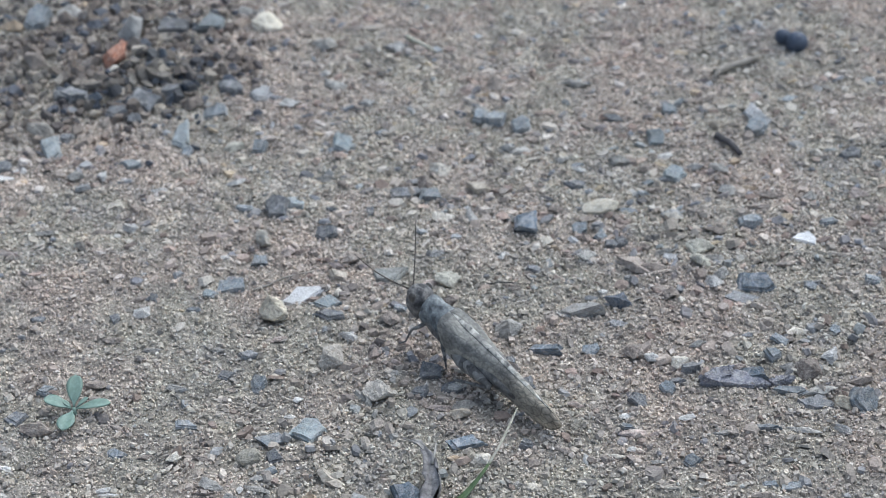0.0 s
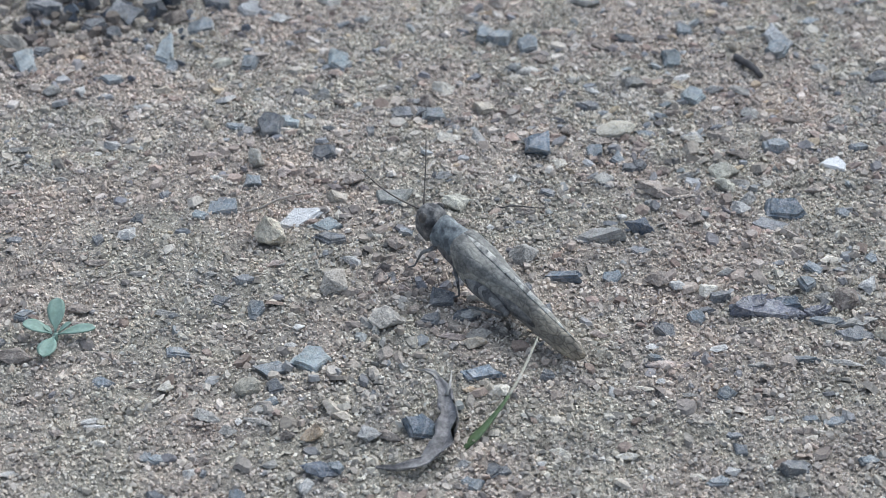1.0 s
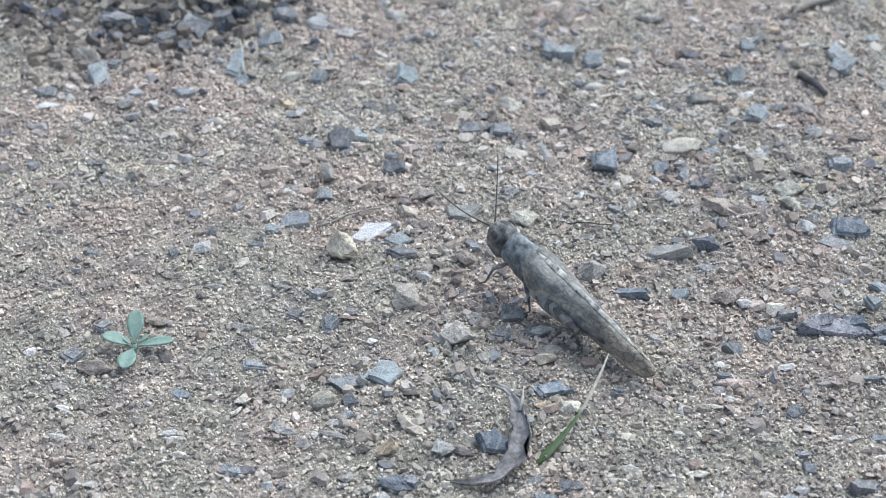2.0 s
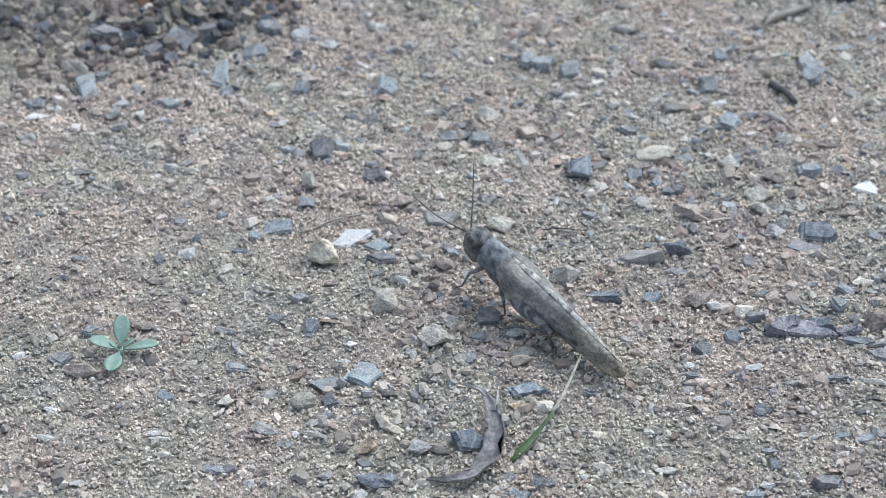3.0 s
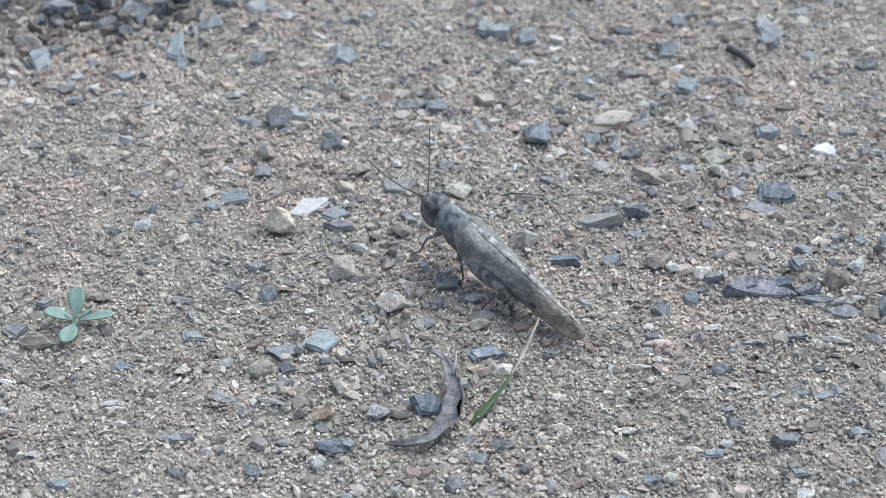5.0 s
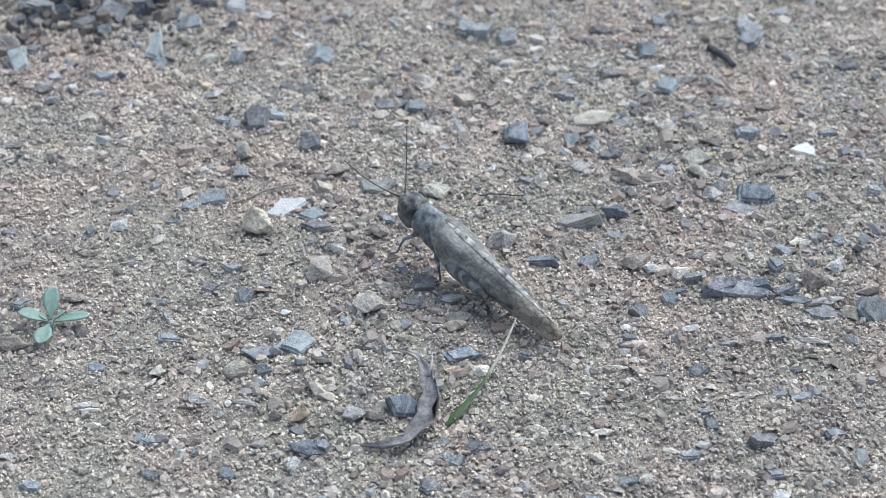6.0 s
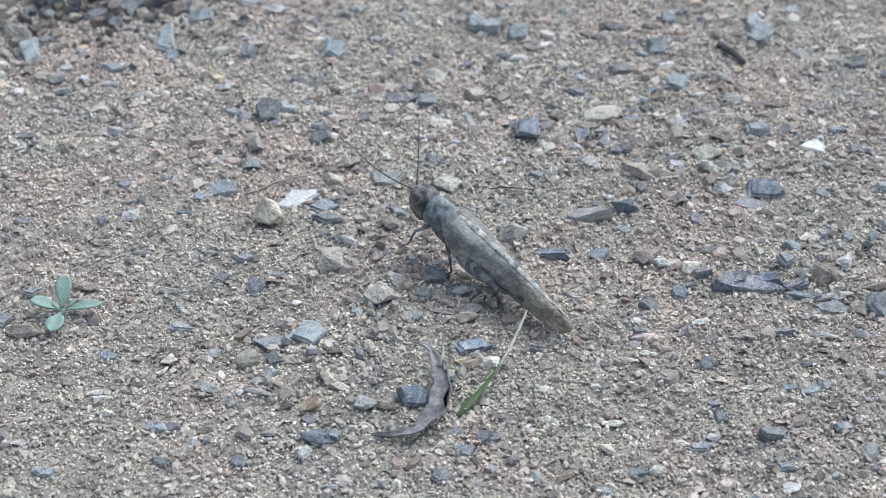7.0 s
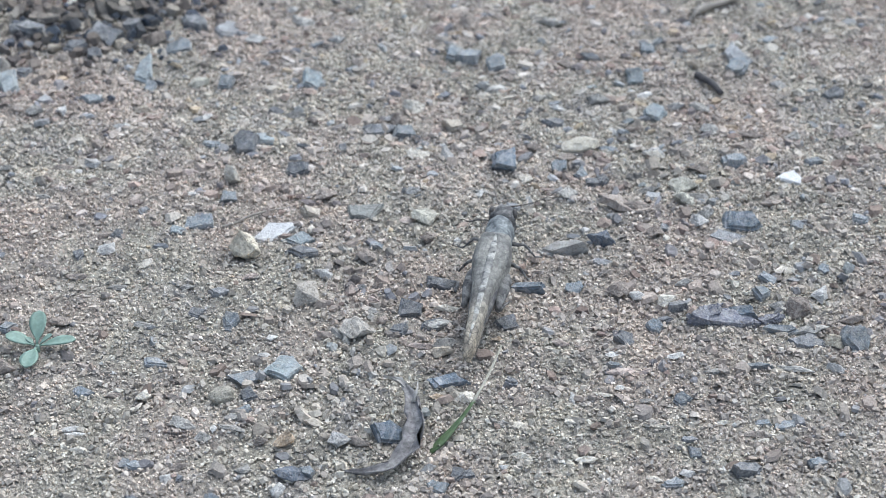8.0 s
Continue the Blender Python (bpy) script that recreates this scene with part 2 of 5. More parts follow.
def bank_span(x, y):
    """Distance from the middle of the dark heap, 1 at its rim."""
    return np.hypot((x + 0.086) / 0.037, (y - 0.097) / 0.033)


def northerly(x, y, rng):
    """Fine pale sand, thick over the northern ground, patchy towards the south."""
    return in_sight(x, y, rng) & (rng.uniform(0, 1, len(x)) < np.clip((y + 0.004) / 0.040 + 0.4 * np.sin(x * 140) * np.sin(y * 110), 0.0, 1.0) * np.clip(bank_span(x, y) - 0.55, 0.0, 1.0))


def flaky(x, y, rng):
    """Flat flakes: many in the north, few towards the south."""
    return in_sight(x, y, rng) & (rng.uniform(0, 1, len(x)) < np.clip(0.25 + (y - 0.005) / 0.05, 0.0, 1.0) * np.clip(bank_span(x, y) - 0.4, 0.0, 1.0))


def gritty(x, y, rng):
    """Loose grit: thick in the south and east, thin where packed sand lies bare in the north-west."""
    share = 0.30 + 0.70 / (1 + np.exp(-(x * 30 - y * 55 - 0.3 + 1.1 * np.sin(x * 120 + 2) * np.sin(y * 100 + 1))))
    return in_sight(x, y, rng) & (rng.uniform(0, 1, len(x)) < share)


def stony(x, y, rng):
    """Thicker towards the far and the eastern side, thin on the sandy western side."""
    share = 0.42 + 0.58 / (1 + np.exp(-(x * 45 + y * 8 - 0.3 + 1.2 * np.sin(x * 95 + 1) * np.sin(y * 80))))
    return in_sight(x, y, rng) & (rng.uniform(0, 1, len(x)) < share)



def grains(name, mat, count, box, sizes, flat, seed, label, sink=0.35, inside=None, power=1.6, forms=GRIT_FORMS, tumble=0.3, bedded=False):
    """Angular grains strewn over a box of ground, all in one mesh."""
    rng = np.random.default_rng(seed)
    x = rng.uniform(box[0], box[1], count)
    y = rng.uniform(box[2], box[3], count)
    ok = np.ones(count, bool)
    if inside is not None:
        ok &= inside(x, y, rng)
    for cx, cy, r in KEEP_CLEAR:
        ok &= np.hypot(x - cx, y - cy) > r
    x, y = x[ok], y[ok]
    n = len(x)
    size = sizes[0] + (sizes[1] - sizes[0]) * rng.uniform(0, 1, n) ** power
    a = size * rng.uniform(0.75, 1.3, n)
    b = size * rng.uniform(0.3 if bedded else 0.45, 0.8 if bedded else 1.0, n)
    c = size * rng.uniform(flat[0], flat[1], n)
    shapes, sides = forms
    m = shapes.shape[1]
    pts = shapes[rng.integers(0, len(shapes), n)] * np.stack([a, b, c], -1)[:, None, :] * 0.5
    yaw, tip, lean = rng.normal(0.1, 0.55, n) if bedded else rng.uniform(0, 6.2832, n), rng.normal(0, tumble, n), rng.normal(0, tumble, n)
    cy_, sy_ = np.cos(yaw)[:, None], np.sin(yaw)[:, None]
    px, py, pz = pts[..., 0], pts[..., 1], pts[..., 2]
    ct, st = np.cos(tip)[:, None], np.sin(tip)[:, None]
    py, pz = ct * py - st * pz, st * py + ct * pz
    cl, sl = np.cos(lean)[:, None], np.sin(lean)[:, None]
    px, pz = cl * px + sl * pz, cl * pz - sl * px
    px, py = cy_ * px - sy_ * py, sy_ * px + cy_ * py
    z = swell(x, y) + c * (0.5 - sink) + rng.uniform(0, 0.25, n) * sizes[0]
    verts = np.stack([px + x[:, None], py + y[:, None], pz + z[:, None]], -1).reshape(-1, 3)
    faces = (sides[None] + m * np.arange(n)[:, None, None]).reshape(-1, 3)
    ob = new(name, mesh_from(name, verts, faces, mat))
    return tagged(ob, label, "gravel", kind="stuff")


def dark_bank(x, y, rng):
    """The dark heap: solid in its middle, thinning out to its rim."""
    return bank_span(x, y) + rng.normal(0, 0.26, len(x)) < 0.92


def rubble(cx, cy, rx, ry):
    """A loose heap of broken chips, thinning outwards."""
    def inside(x, y, rng):
        d = np.hypot((x - cx) / rx, (y - cy) / ry)
        return d + rng.normal(0, 0.35, len(x)) < 0.85
    return inside


def debris(x, y, rng):
    """A loose patch of crumbled chips around the insect's feet."""
    d = np.hypot((x + 0.010) / 0.013, (y + 0.017) / 0.015)
    return d + rng.normal(0, 0.35, len(x)) < 0.9

# ---- single stones ----
TONES = {}


def tone(name, shape, label, category, *args, **kw):
    TONES[name] = (shape, label, category, rock_material(name.lower() + "_stone", *args, **kw))
    return name


BLUE = tone("BLUE", "plate", "blue-grey slate chip lying on sandy gravel", "slate", (0.205, 0.232, 0.25), dust=0.45, bands=0.3)
DARK = tone("DARK", "plate", "dark charcoal slate chip on sandy gravel", "slate", (0.15, 0.158, 0.168), dust=0.38, bands=0.2)
TEAL = tone("TEAL", "plate", "greenish-blue slate chip on sandy gravel", "slate", (0.235, 0.27, 0.28), bands=0.2)
LILAC = tone("LILAC", "plate", "flat pale lilac-grey slate flake", "slate", (0.37, 0.375, 0.38))
BANDED = tone("BANDED", "plate", "blue slate with pale mineral veins", "slate", (0.165, 0.20, 0.235), bands=0.55)
INDIGO = tone("INDIGO", "chunk", "deep blue-black angular slate lump", "slate", (0.108, 0.128, 0.16), dust=0.28)
SAGE = tone("SAGE", "plate", "broad grey-green slate chip with pale dust", "slate", (0.26, 0.30, 0.305), dust=0.35, bands=0.3)
GREY_FLAG = tone("GREY_FLAG", "plate", "flat greenish-grey stone slab", "stone", (0.27, 0.275, 0.255), dust=0.3)
PALE_FLAG = tone("PALE_FLAG", "plate", "long pale grey stone slab with cream end", "stone", (0.38, 0.37, 0.345), bands=0.3)
TAN_FLAG = tone("TAN_FLAG", "plate", "flat pale tan sandstone flake in sand", "stone", (0.50, 0.445, 0.365), dust=0.3)
SHALE = tone("SHALE", "plate", "long layered purple-grey shale piece", "shale", (0.15, 0.155, 0.185), dust=0.4, bands=0.45)
PALE_SLAB = tone("PALE_SLAB", "plate", "pale blue-grey slate slab half sunk in gravel", "slate", (0.37, 0.405, 0.41))
GREY = tone("GREY", "chunk", "grey angular stone in sandy gravel", "stone", (0.34, 0.328, 0.302))
ASH = tone("ASH", "chunk", "light ash-grey angular stone on gravel", "stone", (0.42, 0.412, 0.395))
WHITE = tone("WHITE", "chunk", "small white quartz chip on gravel", "quartz", (0.58, 0.565, 0.535), vary=0.25, dust=0.35)
QUARTZ = tone("QUARTZ", "plate", "bright white quartz shard on gravel", "quartz", (0.74, 0.73, 0.71), vary=0.1, dust=0.08)
CREAM_OVAL = tone("CREAM_OVAL", "pebble", "flat pale cream stone slab on gravel", "stone", (0.68, 0.625, 0.51), vary=0.15, dust=0.15)
CREAM = tone("CREAM", "chunk", "small cream-coloured stone chip", "stone", (0.66, 0.61, 0.52), vary=0.2, dust=0.25)
BUFF = tone("BUFF", "chunk", "buff angular stone with rough faces", "stone", (0.53, 0.475, 0.375), dust=0.2)
OLIVE = tone("OLIVE", "pebble", "rounded olive-grey pebble on gravel", "pebble", (0.38, 0.355, 0.29))
TAN = tone("TAN", "chunk", "tan angular stone in gravel", "stone", (0.44, 0.38, 0.30))
OCHRE = tone("OCHRE", "chunk", "dull ochre stone half sunk in gravel", "stone", (0.48, 0.37, 0.255))
BRICK = tone("BRICK", "chunk", "brick-red stone fragment on gravel", "stone", (0.42, 0.19, 0.12))
PINK = tone("PINK", "chunk", "pinkish-grey stone chip on gravel", "stone", (0.46, 0.38, 0.335))
ROSE = tone("ROSE", "chunk", "rough crumbly beige-grey rock fragment", "rock", (0.42, 0.385, 0.335))
BROWN = tone("BROWN", "chunk", "brown stone chip in gravel", "stone", (0.29, 0.245, 0.21))
UMBER = tone("UMBER", "chunk", "dark umber rock fragment on gravel", "rock", (0.18, 0.15, 0.13))
MOSSY = tone("MOSSY", "chunk", "olive-tinged crumbly stone on gravel", "stone", (0.40, 0.385, 0.32))
STONE_NAMES = {"slate": "slate_chip", "stone": "stone", "quartz": "quartz_chip", "pebble": "pebble", "rock": "rock", "shale": "shale_piece"}
_stone_rng = random.Random(21)


def stone_mesh(shape, w, d, h, rng, sides=0, taper=0.0, crumb=1.0):
    """One broken stone: a split plate, a lump hewn by flat faces (narrower above by taper), or a rounded pebble."""
    bm = bmesh.new()
    if shape == "pebble":
        bmesh.ops.create_icosphere(bm, subdivisions=3, radius=0.5)
        off = Vector((rng.uniform(0, 50), rng.uniform(0, 50), rng.uniform(0, 50)))
        for v in bm.verts:
            v.co *= 1 + 0.32 * noise.noise(v.co * 2.4 + off) + 0.14 * noise.noise(v.co * 6 + off)
            v.co = Vector((v.co.x * w, v.co.y * d, v.co.z * h * 1.3))
    elif shape == "plate":
        n = sides or rng.randint(4, 6)
        start = rng.uniform(0, 6.28)
        corners = []
        for k in range(n):
            ang = start + 6.2832 * (k + rng.uniform(-0.3, 0.3)) / n
            r = rng.uniform(0.82, 1.2) * (1.12 if n == 4 else 1.04)
            x = math.cos(ang) * r
            corners.append(Vector((x, math.sin(ang) * r * (1 - taper * x))))
        ring = []
        for p, q in zip(corners, corners[1:] + corners[:1]):
            # broken edges: each side is nicked once or twice
            ring.append(p)
            for f in ((0.5,) if rng.random() < 0.5 else (0.32, 0.7)):
                ring.append(p.lerp(q, f + rng.uniform(-0.1, 0.1)) * rng.uniform(0.86, 1.06))
        ring = [(p.x, p.y) for p in ring]
        n = len(ring)
        slant, lean = rng.uniform(-0.2, 0.2), rng.uniform(-0.2, 0.2)
        step = rng.uniform(0.80, 0.97)
        off_x, off_y = rng.uniform(-0.13, 0.13) * (1.3 - step) * 3, rng.uniform(-0.13, 0.13) * (1.3 - step) * 3
        layers = [(-0.5, 1.02, 0.0), (-0.1, 1.03, 0.0), (0.22, 0.97, 0.0), (0.25, step, 1.0), (0.5, step - rng.uniform(0.03, 0.10), 1.0)]
        rows = []
        for z, f, shifted in layers:
            dx, dy = off_x * shifted + rng.uniform(-0.02, 0.02), off_y * shifted + rng.uniform(-0.02, 0.02)
            rows.append([bm.verts.new(((x * f + dx) * w * 0.5, (y * f + dy) * d * 0.5, (z + (x * lean + y * slant) * (z + 0.5)) * h)) for x, y in ring])
        for lo, hi in zip(rows, rows[1:]):
            for k in range(n):
                bm.faces.new((lo[k], lo[(k + 1) % n], hi[(k + 1) % n], hi[k]))
        bm.faces.new(rows[-1])
        bm.faces.new(rows[0][::-1])
    else:
        ends = [Vector(v) for v in ((1, 0, 0), (-1, 0, 0), (0, 1, 0), (0, -1, 0), (0, 0, 1), (0, 0, -1))]
        for k in range(11):
            v = Vector((rng.gauss(0, 1), rng.gauss(0, 1), rng.gauss(0, 1)))
            v = (v.normalized() if k > 5 else ends[k] * 2.4 + v * 0.5).normalized()
            k = (abs(v.x) ** 3 + abs(v.y) ** 3 + abs(v.z) ** 3) ** (1 / 3)
            v = v / k * rng.uniform(0.84, 1.16)
            slim = 1 - taper * max(0.0, v.z)
            bm.verts.new((v.x * w * 0.5 * slim, v.y * d * 0.5 * slim, v.z * h * 0.62))
        bmesh.ops.convex_hull(bm, input=bm.verts[:])
        loose = [v for v in bm.verts if not v.link_faces]
        bmesh.ops.delete(bm, geom=loose, context="VERTS")
        bmesh.ops.bevel(bm, geom=bm.edges[:], offset=0.03 * min(w, d, h), segments=1, affect="EDGES")
    if shape != "pebble":
        bmesh.ops.triangulate(bm, faces=bm.faces[:])
        bmesh.ops.subdivide_edges(bm, edges=[e for e in bm.edges if e.calc_length() > 0.22 * min(w, d)], cuts=2, use_grid_fill=True)
        bmesh.ops.triangulate(bm, faces=bm.faces[:])
        off = Vector((rng.uniform(0, 50), rng.uniform(0, 50), rng.uniform(0, 50)))
        if shape == "chunk":
            bmesh.ops.subdivide_edges(bm, edges=[e for e in bm.edges if e.calc_length() > 0.13 * min(w, d)], cuts=1, use_grid_fill=True)
            bmesh.ops.triangulate(bm, faces=bm.faces[:])
        amp, unit = (2.2 if crumb > 1.2 else 1.0) * (0.022 + (0.012 if shape == "plate" else 0.034) * min(1, crumb / 0.3)) * min(w, d), 1 / min(w, d)
        for v in bm.verts:
            q = v.co * unit
            push = noise.noise_vector(q * 2.1 + off) + 0.6 * noise.noise_vector(q * 5.3 + off) + 0.75 * crumb * noise.noise_vector(q * 11 + off)
            pit = abs(noise.noise(q * 4.2 - off)) - 0.2
            v.co += push * amp * (0.85 if shape == "plate" else 1.0) + v.co.normalized() * pit * crumb * 0.9 * amp
    me = bpy.data.meshes.new("stone")
    bmesh.ops.recalc_face_normals(bm, faces=bm.faces[:])
    bm.to_mesh(me)
    bm.free()
    return me


def stone(kind, x, y, w, d, h, turn, tip=None, sides=0, taper=0.0):
    """One stone: place of its middle, width, depth and height in millimetres, turn and tip towards the south in degrees."""
    shape, label, category, mat = TONES[kind]
    x, y, w, d, h = x * MM, y * MM, w * MM, d * MM, h * MM
    me = stone_mesh(shape, w, d, h, _stone_rng, sides, taper, {"rock": 1.0, "stone": 0.8}.get(category, 0.3) if shape == "chunk" else {"quartz": 0.1, "shale": 1.4}.get(category, 0.5))
    me.materials.append(mat)
    ob = new(STONE_NAMES[category], me)
    lean = _stone_rng.uniform(-4, 14)
    lean = lean if tip is None else tip
    low = 0.30 if shape == "plate" else 0.34
    ob.matrix_world = pose(x, y, float(swell(x, y)) + h * low + 0.3 * d * math.sin(radians(max(0, lean - 12))), lean, _stone_rng.uniform(-11, 11), turn)
    KEEP_CLEAR.append((x, y, 0.40 * min(w, d)))
    if max(w, d) > 1.6 * min(w, d):
        c, s = math.cos(radians(turn)), math.sin(radians(turn))
        long = 0.28 * (max(w, d))
        ux, uy = (c, s) if w > d else (-s, c)
        KEEP_CLEAR.append((x + ux * long, y + uy * long, 0.30 * min(w, d)))
        KEEP_CLEAR.append((x - ux * long, y - uy * long, 0.30 * min(w, d)))
    return tagged(ob, label, category, group="stones strewn in the gravel")


stone(PALE_SLAB, -84.4, 54.3, 4.4, 7.6, 1.4, 14, tip=30)
stone(PALE_SLAB, -57.2, 59.2, 4.6, 7.6, 1.5, -18, tip=28)
stone(BLUE, -55.3, 54.7, 2.8, 3.1, 1.3, -10, tip=24)
stone(BLUE, -65.9, 48.6, 5.1, 3.4, 1.5, -14)
stone(WHITE, -65.0, 50.2, 1.5, 1.4, 0.6, -4)
stone(DARK, -33.2, 32.1, 4.9, 5.4, 2.4, -12, tip=24)
stone(BLUE, -40.0, 33.3, 4.2, 2.1, 0.9, -16)
stone(TEAL, -30.3, 34.4, 4.2, 3.3, 1.4, -4)
stone(CREAM, -35.2, 22.0, 3.1, 3.8, 3.6, 15)
stone(BLUE, -35.2, 15.5, 3.5, 3.3, 1.5, 10, tip=24)
stone(PINK, -29.8, 19.3, 2.8, 3.8, 1.8, -10)
stone(BLUE, -39.8, 7.8, 6.0, 3.4, 1.5, 1)
stone(TEAL, -43.3, 5.2, 3.0, 2.4, 1.0, -8)
stone(DARK, -53.8, 3.5, 2.5, 2.3, 1.1, -12, tip=24)
stone(ASH, -54.7, -1.1, 3.4, 3.6, 1.7, -14)
stone(DARK, -59.6, -3.2, 2.0, 2.0, 1.0, -10, tip=24)
stone(BROWN, -58.4, -9.2, 3.1, 1.7, 1.1, 15)
stone(DARK, -73.8, -3.0, 2.7, 1.6, 0.8, 12)
stone(BROWN, -67.5, 25.2, 4.6, 1.5, 1.0, 11)
stone(ASH, -62.2, 26.2, 3.4, 3.2, 1.6, 11)
stone(WHITE, -64.5, 24.5, 1.4, 1.5, 0.6, -11)
stone(WHITE, -41.9, 17.1, 2.6, 1.4, 0.6, -7)
stone(BLUE, -40.1, 56.2, 3.9, 4.0, 1.7, 5, tip=24)
stone(TEAL, -22.2, 56.6, 4.7, 5.0, 2.0, 8, tip=24)
stone(BLUE, -52.1, 69.7, 5.4, 3.9, 1.7, 13)
stone(DARK, -82.1, 58.9, 3.7, 2.8, 1.4, 14)
stone(TAN, -64.1, 71.7, 4.0, 3.3, 2.1, -15)
stone(TAN, -77.9, 68.9, 3.2, 3.0, 2.0, 4)
stone(DARK, -73.4, 69.3, 5.4, 3.8, 1.8, 6)
stone(DARK, -68.9, 66.8, 3.5, 3.2, 1.5, 0, tip=24)
stone(BROWN, -45.3, 10.7, 3.5, 1.9, 1.2, -12)
stone(QUARTZ, -25.2, 4.8, 8.2, 3.8, 1.5, 26, taper=0.5, sides=6, tip=22)
stone(BUFF, -30.2, -1.4, 6.0, 5.6, 5.6, -30, taper=0.75)
stone(TEAL, -20.8, 2.5, 5.7, 2.9, 1.2, -1)
stone(DARK, -20.1, -1.7, 5.6, 2.9, 1.4, -15)
stone(DARK, -22.8, 24.5, 4.6, 3.5, 1.7, 16)
stone(BROWN, -17.4, 16.1, 4.9, 2.9, 1.9, 13)
stone(GREY_FLAG, -9.2, 10.9, 7.4, 5.3, 1.6, 4, sides=4, tip=8)
stone(CREAM, -19.1, 6.2, 1.6, 2.8, 1.0, 2)
stone(OCHRE, -10.5, 1.9, 2.0, 1.6, 1.0, -7)
stone(BROWN, -8.8, -2.2, 3.8, 3.3, 2.2, 15)
stone(BLUE, -7.2, 1.6, 3.6, 2.1, 0.9, 3)
stone(CREAM, -1.5, 47.7, 4.6, 3.5, 2.3, 13)
stone(DARK, -8.5, 39.0, 7.7, 2.9, 1.4, 0)
stone(BLUE, -3.3, 38.9, 5.5, 4.0, 1.8, -3)
stone(CREAM, -0.3, 30.2, 4.6, 2.9, 1.9, 4)
stone(ASH, 5.4, 30.3, 2.9, 5.5, 1.5, 20)
stone(DARK, -14.8, 31.7, 1.7, 2.3, 0.8, -2, tip=24)
stone(DARK, -22.4, 32.4, 2.9, 1.1, 0.6, -12)
stone(BROWN, -1.7, 24.2, 3.1, 1.5, 1.0, -7)
stone(WHITE, 11.5, 17.3, 2.0, 2.2, 0.9, 11)
stone(BANDED, 16.6, 26.5, 5.0, 5.6, 3.0, 8, tip=38, sides=4)
stone(CREAM, 20.2, 21.8, 2.6, 3.0, 1.7, -16)
stone(DARK, 17.7, 13.9, 3.3, 2.1, 1.0, -16)
stone(CREAM, 20.7, 12.3, 2.3, 1.2, 0.8, 5)
stone(CREAM_OVAL, 31.0, 33.9, 6.6, 4.4, 2.0, 6)
stone(BLUE, 26.7, 26.8, 3.4, 3.8, 1.5, -8, tip=24)
stone(WHITE, 27.4, 47.7, 3.0, 2.3, 1.1, 1)
stone(DARK, 26.5, 41.8, 4.8, 2.9, 1.4, -1)
stone(GREY, 12.8, 30.6, 8.0, 2.0, 1.0, -35)
stone(BLUE, 9.6, 67.2, 5.3, 4.4, 2.0, -6)
stone(BLUE, 15.7, 64.6, 4.0, 4.4, 1.8, 18, tip=24)
stone(PALE_FLAG, 25.6, 0.2, 8.8, 3.1, 2.4, -3, sides=5, tip=4)
stone(ASH, -16.2, -7.1, 4.6, 2.6, 1.3, -11)
stone(ROSE, -18.2, -13.6, 4.8, 7.2, 3.1, -28)
stone(WHITE, 7.5, 3.1, 1.6, 1.6, 0.7, 5)
stone(TEAL, 43.8, 59.7, 5.0, 5.1, 2.1, -8, tip=24)
stone(WHITE, 45.5, 53.5, 3.6, 2.1, 1.0, -5)
stone(BROWN, 41.5, 47.6, 5.1, 2.8, 1.8, 9)
stone(TEAL, 46.5, 45.2, 4.8, 5.4, 2.0, -6, tip=24)
stone(BLUE, 66.0, 63.6, 5.0, 5.0, 2.3, 2, tip=24)
stone(WHITE, 38.3, 39.0, 1.9, 3.2, 0.8, 15)
stone(BLUE, 36.4, 33.3, 4.6, 1.8, 0.8, -14)
stone(ASH, 45.5, 31.6, 4.4, 3.0, 1.5, -16)
stone(BROWN, 48.2, 35.5, 2.5, 1.3, 0.9, -10)
stone(QUARTZ, 70.6, 24.2, 3.1, 4.2, 1.1, 70, taper=0.5, sides=5)
stone(BLUE, 76.0, 29.3, 3.9, 2.3, 1.1, 10)
stone(BROWN, 53.4, 26.0, 4.8, 2.4, 1.6, -9)
stone(BANDED, 59.2, 8.8, 8.8, 4.6, 2.3, -12, taper=0.3, sides=5, tip=16)
stone(LILAC, 56.3, 4.8, 7.0, 3.2, 0.8, -6)
stone(ASH, 51.2, 8.7, 3.7, 3.2, 1.6, -12)
stone(MOSSY, 49.4, 15.5, 4.7, 3.6, 2.3, -1)
stone(INDIGO, 33.0, 2.6, 5.2, 4.0, 2.4, -16, tip=24)
stone(BLUE, 30.9, 24.5, 2.9, 3.0, 1.3, 7, tip=24)
stone(CREAM, 44.7, 3.4, 1.6, 1.6, 1.0, 16)
stone(BROWN, 39.8, 13.1, 6.1, 2.5, 1.6, 8)
stone(LILAC, 44.0, 16.6, 3.8, 3.0, 0.8, 17)
stone(LILAC, 33.0, -3.3, 4.7, 2.2, 0.6, -17)
stone(BLUE, 61.2, -8.5, 3.1, 2.7, 1.2, -8, tip=24)
stone(CREAM, 64.7, -5.1, 4.9, 1.8, 1.1, 17)
stone(BLUE, 71.7, -4.9, 2.7, 2.3, 1.0, 10, tip=24)
stone(DARK, 65.8, -8.0, 2.2, 1.5, 0.7, -3)
stone(BLUE, 81.0, 10.3, 3.9, 2.4, 1.1, 16)
stone(DARK, 55.7, -6.3, 2.4, 1.4, 0.7, 4)
stone(BLUE, -67.6, -23.5, 3.2, 2.4, 1.1, 11)
stone(BROWN, -59.4, -21.5, 3.8, 2.4, 1.6, -7)
stone(BROWN, -67.1, -32.8, 5.5, 3.4, 2.2, -11)
stone(GREY, -44.9, -22.2, 4.4, 1.8, 0.9, -2)
